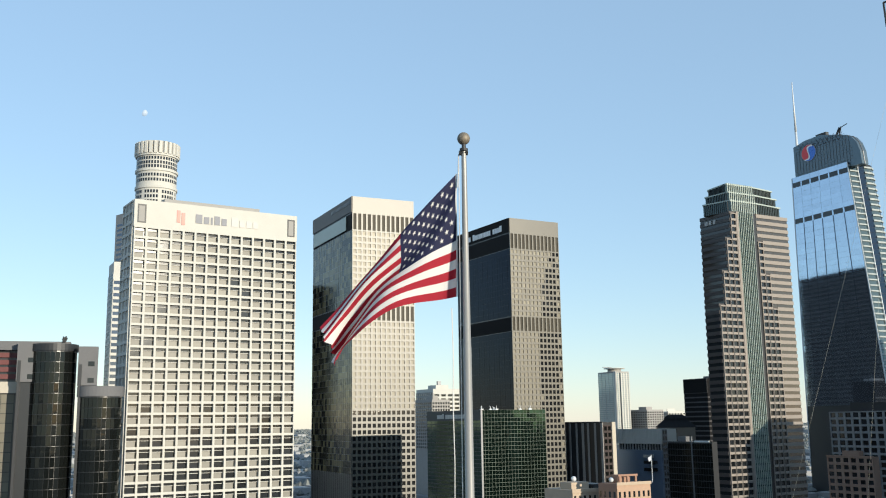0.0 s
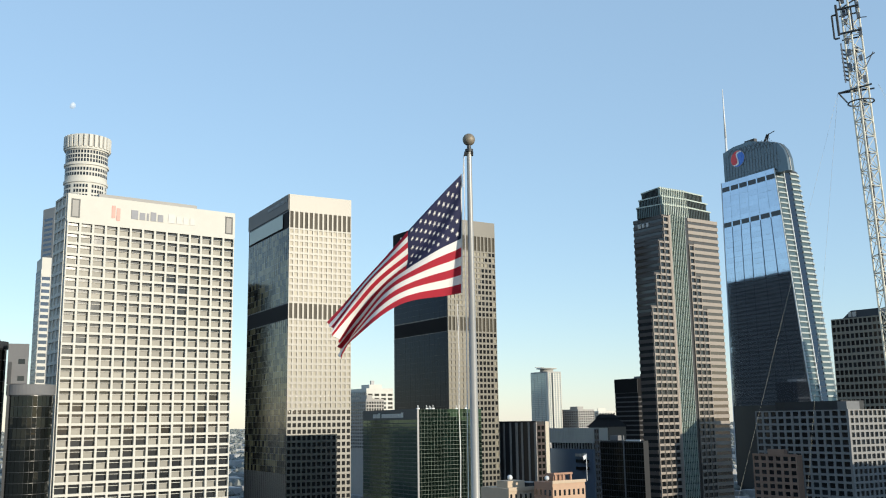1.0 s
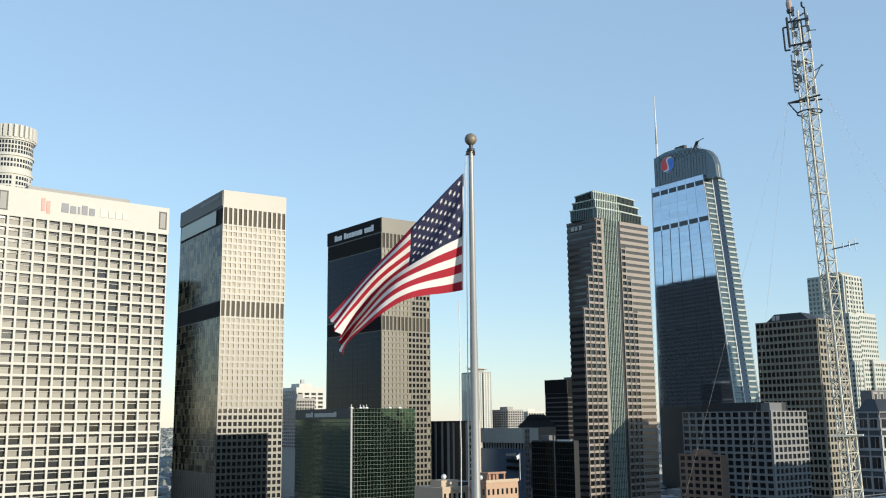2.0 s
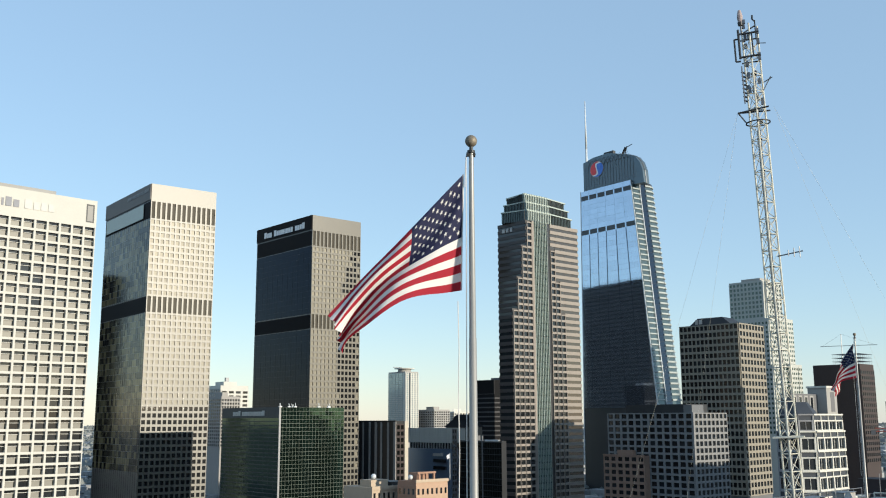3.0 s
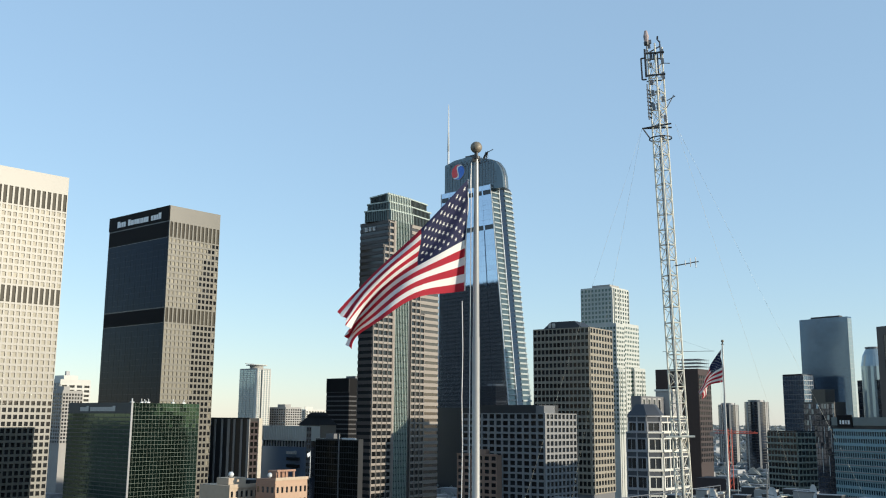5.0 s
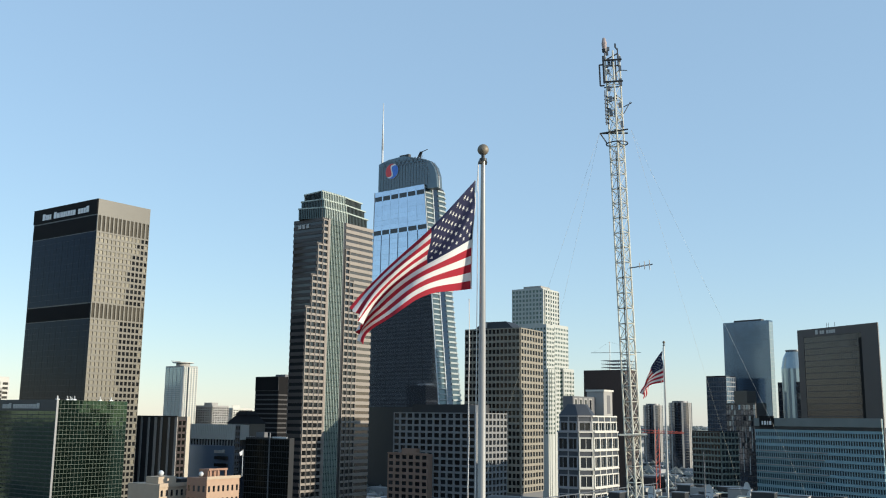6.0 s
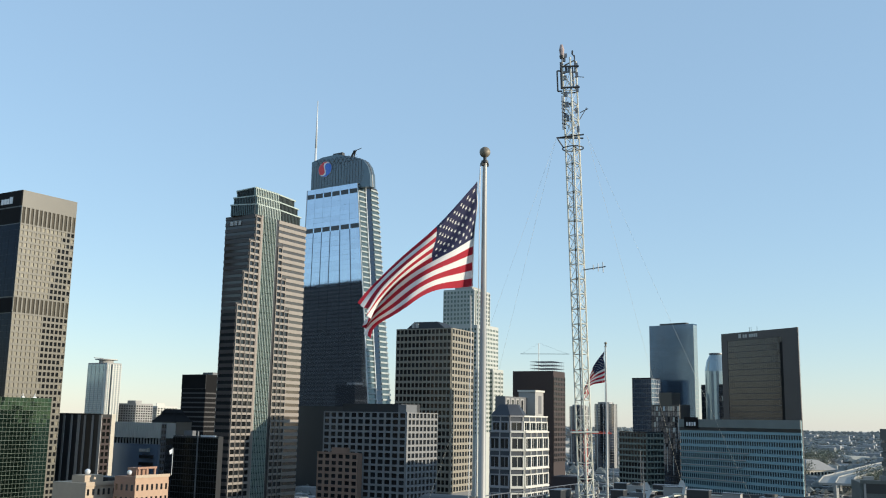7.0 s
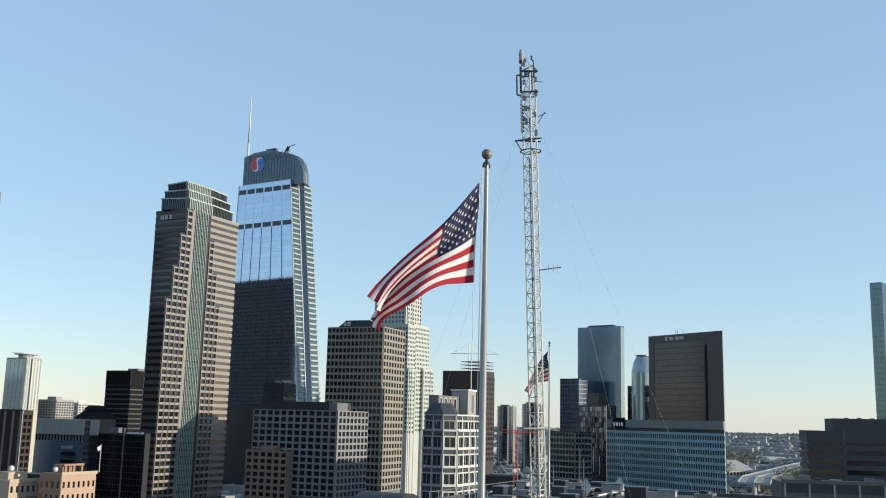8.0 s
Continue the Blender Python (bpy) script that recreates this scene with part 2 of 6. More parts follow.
    def bars(self, face, a0, z0, tall, widths, mat, gap=0.25, depth=0.2, label="", off=0.0):
        """A row of plain bars for a sign: widths as shares of the height. Negative: a space."""
        a = a0
        for w in widths:
            if w > 0:
                self.slab("sign_bar", face, a, a + w * tall, off, off + depth, z0, z0 + tall * (1.0 if w > 0.6 else 0.8), mat, label)
            a += (abs(w) + gap) * tall

    def done(self):
        for s, mat in self.rest.values():
            part("glazing", s, mat, self.root, kind="stuff")
        return self.root

# ---- ground: one sheet, raised with distance to fit the horizon in the camera's view ----
def ground_height(r):
    return float(np.interp(r, (550, 900, 1400, 2500, 4850), (0, 22, 31, 45, 64)))


# lightened ground colour stands for haze over the distance
GROUND = material("city ground paled for haze", (0.25, 0.255, 0.25), 0.95, vary=0.3, scale=0.004, fine=0.03)
rings = [0, 60, 300, 550, 700, 900, 1150, 1400, 2000, 2400, 2800, 3200, 3600, 4000, 4300, 4600, 4850]
seg = 96
gs = Shape()
gs.v.append((0, 0, 0))
for r in rings[1:]:
    for i in range(seg):
        a = 2 * math.pi * i / seg
        gs.v.append((r * math.cos(a), r * math.sin(a), ground_height(r)))
for i in range(seg):
    gs.f.append((0, 1 + i, 1 + (i + 1) % seg))
for j in range(len(rings) - 2):
    for i in range(seg):
        a, b = 1 + j * seg, 1 + (j + 1) * seg
        gs.f.append((a + i, b + i, b + (i + 1) % seg, a + (i + 1) % seg))
tagged(new("ground", gs.mesh("ground", GROUND, True)), "flat grey-green city ground raised towards the horizon", "ground", kind="structure")


# unseen dark sheet added to cut light bounced off the ground
ASPHALT = material("dark street asphalt", (0.055, 0.055, 0.058), 0.9, vary=0.3, scale=0.02, fine=0.5)
streets = Shape().ring(0, 0, 690, 0.02, 0.08, 72)
tagged(new("street_ground", streets.mesh("street_ground", ASPHALT)), "unseen dark asphalt sheet that cuts light from the ground", "streets", kind="structure")


# ---- the white concrete bank tower ----
def white_bank_tower():
    b = Tower("office_tower", "white concrete office tower with deep square windows and a pale sign", -95.1, 290.5, 32.7, 64.2, 14, 161.0, CONCRETE_WHITE, limit=300, base=19.7, size=0.832)
    rooms = random.Random(8)
    b.grid("R", 31.2, 151.2, 14, 30, 0.17, 0.22, 1.3, CONCRETE_WHITE, GLASS_BLIND, tilt=0.15, picks=lambda i, j: GLASS_DARK if rooms.random() < (0.6 if j < 11 else 0.2 if j < 15 else 0.03) else GLASS_BLIND)
    pw, ph = 64.2 / 14, 4.0
    dark_strips = Shape()
    for j in range(30):
        z = 31.2 + (j + 1) * ph - 0.11 * ph
        b.bar("transom", "R", 0.3, 63.9, 0.5, z - 1.12, z - 0.95, CONCRETE_WHITE)
        for i in range(14):
            # slits above the transom; with the right-hand strips they paint recess shade
            b.fbox(dark_strips, "R", (i + 0.09) * pw, (i + 0.91) * pw, 0.09, 0.14, z - 0.95, z)
            b.fbox(dark_strips, "R", (i + 0.83) * pw, (i + 0.91) * pw, 0.09, 0.14, z - 3.1, z - 1.12)
    part("slit_glazing", dark_strips, GLASS_DARK, b.root, kind="stuff")
    b.slab("parapet", "R", -0.2, 64.4, 0, 1.2, 151.2, 161.3, CONCRETE_WHITE)
    for a in (1.0, 60.2):
        b.slab("recessed_panel", "R", a, a + 3.2, 1.2, 1.26, 152.6, 159.6, METAL_DARK, "dark framed panel in the parapet")
        b.slab("panel_face", "R", a + 0.5, a + 2.6, 1.26, 1.3, 153.1, 159.0, CONCRETE_PALE)
    s = Shape()
    for x, z, h in ((15.6, 154.0, 4.6), (17.4, 153.2, 4.6)):
        s.prism([(x, -1.42), (x + 1.3, -1.42), (x + 1.3, -1.22), (x, -1.22)], z, z + h)
    part("logo", s, LETTER_ROSE, b.root, "two pale red leaf-shaped bars")
    b.bars("R", 22.8, 154.4, 3.4, [0.75, 0.6, 0.22, 0.62, 0.6], LETTER_GREY, 0.2, 0.2, "grey bars of a sign", 1.21)
    b.bars("R", 37.0, 154.4, 3.4, [0.75, 0.6, 0.6, 0.6], LETTER_FAINT, 0.2, 0.2, "faint bars of a sign", 1.21)
    b.grid("L", 0, 161.2, 3, 40, 0.16, 0.3, 0.5, CONCRETE_WHITE, None)
    b.box("roof_house", 12, 50, 3, 12, 161, 163.5, CONCRETE_PALE)
    b.done()


# ---- the round crowned tower behind it ----
def round_tower():
    root = thing("round_tower", "pale stone cylindrical skyscraper with a ribbed round crown", "skyscraper", -262.5, 860.8, 2.4, -1.0, size=1.116)
    part("shaft", Shape().ring(0, 0, 16.0, 0, 292, 48), CONCRETE_WHITE, root)
    octa = [(31 * math.cos(radians(a)), 31 * math.sin(radians(a))) for a in range(5, 365, 30)]
    part("lower_shaft", Shape().prism(octa, 0, 240), CONCRETE_PALE, root)
    s = Shape()
    s.ring(0, 0, 17.2, 290, 292, 48).ring(0, 0, 17.0, 277.2, 279, 48).ring(0, 0, 16.8, 263, 265, 48)
    for i in range(28):
        a = 2 * math.pi * i / 28
        c, n = Vector((math.cos(a), math.sin(a), 0)), Vector((-math.sin(a), math.cos(a), 0))
        p = [c * 15.8 - n * 1.35, c * 18.0 - n * 1.15, c * 18.0 + n * 1.15, c * 15.8 + n * 1.35]
        s.prism([(q.x, q.y) for q in p], 291.5, 301.5)
    part("crown", s, CONCRETE_WHITE, root)
    part("crown_wall", Shape().ring(0, 0, 16.3, 291, 302, 48), CONCRETE_PALE, root)
    pane = Shape().box(-0.75, 0.75, -0.05, 0.05, -1.25, 1.25).mesh("window", GLASS_DARK)
    for z in [287.8, 284.2, 280.9, 273.8, 269.8] + [260 - 4.0 * j for j in range(7)]:
        for i in range(44):
            a = 2 * math.pi * (i + 0.5) / 44
            if math.sin(a) > 0.1 or (z < 262 and i % 6 == 0):
                continue
            ob = new("window", pane)
            ob.parent = root
            ob.matrix_basis = pose(16.05 * math.cos(a), 16.05 * math.sin(a), z, 0, 0, math.degrees(a) + 90)
    rib = Shape()
    for k in range(12):
        a, b2 = Vector((*octa[k], 0)), Vector((*octa[(k + 1) % 12], 0))
        n = (a + b2).normalized()
        for j in range(60):
            p, q = a.lerp(b2, 0.15) + n * 0.02, a.lerp(b2, 0.85) + n * 0.02
            rib.add([(*p.xy, 3.9 * j), (*q.xy, 3.9 * j), (*q.xy, 3.9 * j + 1.9), (*p.xy, 3.9 * j + 1.9)], [(0, 1, 2, 3)])
    part("glazing", rib, GLASS_NAVY, root, kind="stuff")


def pale_slab_tower():
    b = Tower("office_tower", "slim pale office tower with rows of dark windows", -186.4, 539.0, 27.9, 5.5, 19, 177.3, CONCRETE_WHITE, base=20.3, size=0.884)
    b.grid("R", 20, 166, 1, 37, 0.12, 0.45, 0.25, CONCRETE_WHITE, GLASS_NAVY)
    b.grid("L", 20, 170, 6, 37, 0.2, 0.3, 0.2, METAL_GREY, None)
    s = Shape()
    b.fbox(s, "L", 0.2, 18.8, 0.02, 0.06, 20, 170)
    part("glazing", s, GLASS_NAVY, b.root)
    b.done()


# ---- the hotel of dark glass cylinders ----
def cylinder_hotel():
    root = thing("hotel", "dark bronze glass hotel of cylinders with concrete shafts", "hotel", -113.4, 270.7, 20.7, 18.8, size=0.818)

    def cylinder(cx, cy, r, top, cap, arc, cap_mat):
        part("glass_drum", Shape().ring(cx, cy, r, -12, top, 40), STONE_DARK, root)
        n = 30
        w = 2 * math.pi * r / n
        mesh = Shape().box(-w / 2 + 0.06, w / 2 - 0.06, -0.04, 0.04, -1.62, 1.62).mesh("window", GLASS_BRONZE)
        for j in range(14):
            for i in range(n):
                a = 2 * math.pi * (i + 0.5) / n
                if not arc[0] < math.degrees(a) < arc[1]:
                    continue
                ob = new("window", mesh)
                ob.parent = root
                ob.matrix_basis = pose(cx + (r + 0.06) * math.cos(a), cy + (r + 0.06) * math.sin(a), top - 2 - 3.45 * j, rng.gauss(0, 0.5), 0, math.degrees(a) + 90 + rng.gauss(0, 0.6))
        part("cap", Shape().ring(cx, cy, r + 0.5, top, top + cap, 40), cap_mat, root)

    cylinder(5.0, -2.0, 7.3, 104.2, 2.4, (150, 345), METAL_DARK)
    cylinder(20.5, -7.0, 7.0, 88.9, 3.4, (150, 345), CONCRETE_GREY)
    # concrete lift shafts with square notches
    for x, y, w, top in ((-6.2, -4.0, 6.4, 107.0), (13.0, -8.2, 6.2, 105.6)):
        s = Shape().box(x, x + w, y - 2, y + 4, top - 13, top)
        head = part("shaft_head", s, CONCRETE_GREY, root)
        part("shaft", Shape().box(x + 0.4, x + 1.3, y - 2.3, y + 2, -12, top - 6), METAL_DARK, root)
        part("shaft_core", Shape().box(x + 0.8, x + w - 0.8, y - 1.2, y + 4, -12, top - 13), STONE_DARK, root)
        for z in (top - 5, top - 10.5):
            part("opening", Shape().box(x + w - 3.0, x + w - 1.0, y - 2.06, y - 1.9, z - 1.6, z), GLASS_DARK, head)
    # the flat wing with brown bands and golden glass
    part("wing", Shape().box(-30, -4.5, 1, 14, -12, 107), STONE_DARK, root)
    part("wing_cap", Shape().box(-30, 10, -1.5, 14, 104.8, 107.8), CONCRETE_GREY, root)
    for k in range(4):
        part("band", Shape().box(-30, -6, 0.2, 1.0, 95.2 + k * 2.4, 96.8 + k * 2.4), PANEL_MAROON, root)
    part("pale_band", Shape().box(-30, -6, 0.0, 1.0, 90.5, 94.3), STONE_CREAM, root)
    mesh = Shape().box(-0.95, 0.95, -0.04, 0.04, -1.5, 1.5).mesh("window", GLASS_GOLD)
    for j in range(13):
        for i in range(11):
            ob = new("window", mesh)
            ob.parent = root
            ob.matrix_basis = pose(-28.5 + 2.05 * i, 0.9, 88.6 - 3.2 * j, rng.gauss(0, 0.6), 0, rng.gauss(0, 0.6))
    s = Shape()
    for i in range(7):
        a = Vector((7.5 + 0.12 * i, -2, 107.6))
        s.tube(a, a + Vector((rng.uniform(-0.8, 0.8), 0, rng.uniform(1.2, 2.8))), 0.25, 5)
    part("roof_aerials", s, METAL_DARK, root)


# ---- the twin granite towers ----
def granite_tower(x, y, wide, deep, high, sign, turn, base, size):
    b = Tower("office_tower", "tall square granite tower with bronze windows and a dark glass flank", x, y, turn, wide, deep, high, STONE_DARK, group="twin granite towers", limit=150, base=base, size=size)
    z = high - 10.8
    ragged = random.Random(5)

    def pane_picks(first, storeys):
        """Bronze panes; one tower's far columns are darkened to imitate a neighbour's reflection."""
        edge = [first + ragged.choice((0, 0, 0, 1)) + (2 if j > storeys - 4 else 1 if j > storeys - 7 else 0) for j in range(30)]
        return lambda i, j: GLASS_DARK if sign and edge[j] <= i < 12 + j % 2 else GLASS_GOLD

    b.slab("parapet", "R", 0, wide, 0, 0.6, z, high + 0.02, STONE_TAN)
    b.grid("R", z - 11, z, 13, 1, 0.34, 0.04, 0.6, STONE_TAN, GLASS_UMBER)
    z -= 11
    b.grid("R", z - 47.4, z, 13, 12, 0.32, 0.36, 0.6, STONE_TAN, GLASS_GOLD, tilt=0.35, picks=pane_picks(8, 12))
    z -= 47.4
    b.grid("R", z - 10.5, z, 13, 1, 0.34, 0.08, 0.6, STONE_TAN, GLASS_UMBER)
    z -= 10.5
    upper = 24 if sign else 14
    b.grid("R", z - 3.95 * upper, z, 13, upper, 0.32, 0.36, 0.6, STONE_TAN, GLASS_GOLD, tilt=0.35, picks=pane_picks(7, 40))
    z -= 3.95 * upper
    # dark lower panes put a reflection of nearby blocks into the glass colour
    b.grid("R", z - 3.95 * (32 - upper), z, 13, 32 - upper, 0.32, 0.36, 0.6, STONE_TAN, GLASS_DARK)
    z -= 3.95 * (32 - upper)
    b.slab("base_band", "R", 0, wide, 0, 0.6, 0, z, STONE_TAN)
    # the flank of dark glass between thin dark fins, blackened to paint its shade
    cols = 22
    gap = 0.03 if sign else 0.1
    s = Shape()
    for k in range(cols):
        a0, a1 = deep * k / cols, deep * (k + 1) / cols
        for top, low in ((high - 22, high - 69.2), (high - 80, high - 174)):
            n = 12 if top > high - 30 else 24
            for j in range(n):
                z0 = low + (top - low) * j / n
                b.fbox(s, "L", a0 + gap, a1 - gap, 0.02, 0.06, z0 + gap, z0 + (top - low) / n - gap)
        if not sign or k % 2:
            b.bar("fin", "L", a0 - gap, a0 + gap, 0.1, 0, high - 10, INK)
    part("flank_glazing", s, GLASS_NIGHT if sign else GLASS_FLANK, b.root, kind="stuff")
    b.slab("flank_parapet", "L", 0, deep, 0, 0.55, high - 10, high + 0.02, INK if sign else STONE_SHADED)
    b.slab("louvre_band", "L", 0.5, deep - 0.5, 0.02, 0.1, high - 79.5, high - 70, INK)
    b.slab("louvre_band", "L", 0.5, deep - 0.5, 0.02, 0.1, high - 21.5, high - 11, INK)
    if sign:
        b.bars("L", 9, high - 8.2, 4.4, [0.7, 0.5, 0.6, 0.6, -0.5, 0.6, 0.6, 0.6, 0.3, 0.6, 0.5, 0.3, 0.6, 0.7, -0.5, 0.5, 0.5, 0.3, 0.7], LETTER_WHITE, 0.12, 0.2, "pale bars of a roof sign", 0.56)
    else:
        b.bars("L", 3, high - 4.6, 2.6, [0.6] * 16, METAL_GREY, 0.3, 0.2, "grey bars of a roof sign", 0.56)
        b.slab("lit_panel", "L", 10, deep - 4, 0.56, 0.8, high - 20.5, high - 11.5, METAL_RIB, "pale green panel")
    b.box("roof_house", 6, wide - 6, 14, deep - 14, high, high + 1.6, METAL_GREY)
    b.done()


# ---- the green glass block ----
def green_block():
    b = Tower("office_block", "dark green mirror-glass office block with thin pale mullions", 13.7, 401.8, 28.8, 38.8, 58.2, 83.3, STONE_DARK, limit=200, base=22.5, size=0.812)
    b.grid("R", 35.3, 83.3, 20, 24, 0.05, 0.06, 0.08, MULLION, GLASS_GREEN, tilt=0.3)
    b.grid("L", 35.3, 78.3, 12, 22, 0.03, 0.2, 0.12, METAL_DARK, GLASS_GREEN, tilt=0.3)
    b.slab("corner_trim", "R", -0.5, 0.5, 0, 0.4, 0, 83.6, METAL_GREY)
    b.slab("sign_band", "L", 0.5, 58.2, 0, 0.2, 78.3, 83.4, METAL_DARK)
    b.bars("L", 14, 79.2, 2.6, [0.9, 0.6, 0.6, 0.6, 0.5, 0.6, 0.5, 0.6, 0.6, 0.5, 0.6, 0.5, -0.4, 0.7, 0.6, 0.6, 0.6], LETTER_FAINT, 0.15, 0.2, "grey bars of a sign", 0.21)
    for i in range(9):
        x, y = rng.uniform(2, 36), rng.uniform(1, 10)
        unit = b.box("roof_unit", x - 0.8, x + 0.8, y - 0.3, y + 0.5, 83.3, 83.9, METAL_WHITE)
        part("vent_pipe", Shape().tube((x, y, 83.9), (x + rng.uniform(-0.6, 0.6), y, 83.3 + rng.uniform(1.2, 2.2)), 0.18, 5), METAL_WHITE, unit)
    b.done()


def white_apartments():
    b = Tower("apartment_block", "white apartment block with balconies behind the towers", -18.2, 1261.0, 29.2, 25.5, 30, 99.6, CONCRETE_WHITE, base=-25.2, size=1.545)
    b.grid("R", 40, 96.0, 4, 16, 0.3, 0.45, 0.7, CONCRETE_WHITE, GLASS_DARK)
    b.grid("L", 40, 97.0, 8, 16, 0.3, 0.45, 0.4, CONCRETE_PALE, GLASS_NAVY)
    b.box("roof_house", 6, 18, 6, 20, 99.6, 103, CONCRETE_WHITE)
    b.box("roof_house", 10, 13, 10, 12, 103, 106.5, METAL_GREY)
    b.done()


def striped_block():
    b = Tower("office_block", "dark office block with black and grey stripes and pale fin", 91.0, 579.1, 29.8, 8.8, 40.2, 74.9, STONE_DARK, base=11.2, size=0.977)
    a = 0.0
    k = 0
    while a < 39.5:
        w = (2.2, 4.4, 1.6, 5.2, 1.6, 3.4)[k % 6]
        b.slab("panel", "L", a, min(a + w, 40.2), 0, 0.25 if k % 2 else 0.55, 20, 74.9, STONE_DARK if k % 2 else CONCRETE_PALE)
        a += w
        k += 1
    b.grid("R", 20, 73, 2, 14, 0.3, 0.35, 0.3, BRICK_BROWN, GLASS_BRONZE, a0=0, a1=6.0)
    b.slab("fin", "R", 6.0, 8.8, 0, 0.9, 10, 74.9, STONE_CREAM)
    b.slab("coping", "L", 0, 40.2, 0, 0.7, 74.4, 75.2, METAL_DARK)
    b.done()


def curved_bank():
    b = Tower("office_block", "blue curved office block under a pale fluted crown", 132.9, 614.2, 30.0, 16, 43.8, 56.0, GLASS_NAVY, core_name="core", base=12.0, size=0.977)
    pts = [(-1.5 - 5.0 * math.sin(math.pi * i / 16), 43.8 * i / 16) for i in range(17)] + [(6, 43.8), (6, 0)]
    part("curved_front", Shape().prism(pts[::-1], 0, 56), material("blue grey cladding", (0.12, 0.16, 0.22), 0.35, 0.1, 0.06, 0.1), b.root)
    s = Shape()
    for i in range(26):
        y = 43.8 * i / 26
        s.ring(-1.2, y + 0.84, 0.8, 59.8, 69.4, 8)
    part("fluted_crown", s, CONCRETE_WHITE, b.root)
    b.box("crown_core", -1.0, 12, 0, 43.8, 59.8, 69.2, CONCRETE_WHITE)
    b.box("crown_neck", 0.2, 12, 0.5, 43, 56, 59.8, GLASS_DARK)
    for i in range(16):
        b.bar("neck_post", "L", 0.5 + 2.7 * i, 1.1 + 2.7 * i, 1.0, 56, 59.8, CONCRETE_PALE)
    for z in (47.5, 43.0):
        b.slab("window_strip", "L", 1.0, 13.0, 4.2, 5.4, z, z + 2.0, GLASS_DARK)
    b.bars("L", 4, 51.4, 2.2, [0.7, 0.6, 0.6, 0.6, 0.6], LETTER_FAINT, 0.2, 1.3, "grey bars of a sign", 4.4)
    b.grid("R", 10, 69, 2, 16, 0.3, 0.4, 0.2, CONCRETE_GREY, GLASS_DARK, a0=0, a1=4)
    b.done()


def black_block():
    b = Tower("office_block", "black glass office block with a white metal roof edge", 120.3, 452.0, 30.1, 4, 37.2, 63.0, STONE_DARK, base=25.7, size=0.782)
    b.grid("L", 15, 62, 18, 13, 0.05, 0.1, 0.15, METAL_DARK, GLASS_BRONZE)
    b.slab("post", "L", 16, 16.8, 0, 0.6, 0, 66, METAL_GREY)
    b.slab("roof_edge", "L", 2, 14, 0, 0.5, 62.6, 63.6, METAL_WHITE)
    b.box("stair_head", 0.6, 3.6, 22, 29, 63, 66, CONCRETE_GREY)
    b.done()
    b = Tower("office_block", "black block with a stepped hipped roof", 165.6, 714.1, 30.0, 18, 22, 68.0, STONE_DARK, base=13.2, size=0.977)
    part("roof", Shape().loft([(-1, -1), (19, -1), (19, 23), (-1, 23)], [(4, 5), (14, 5), (14, 17), (4, 17)], 68, 74.5), INK, b.root)
    part("roof_cap", Shape().loft([(3, 4), (15, 4), (15, 18), (3, 18)], [(5, 7), (13, 7), (13, 15), (5, 15)], 74.5, 77.5), INK, b.root)
    b.grid("L", 15, 67, 10, 14, 0.1, 0.2, 0.2, STONE_DARK, GLASS_DARK)
    b.done()


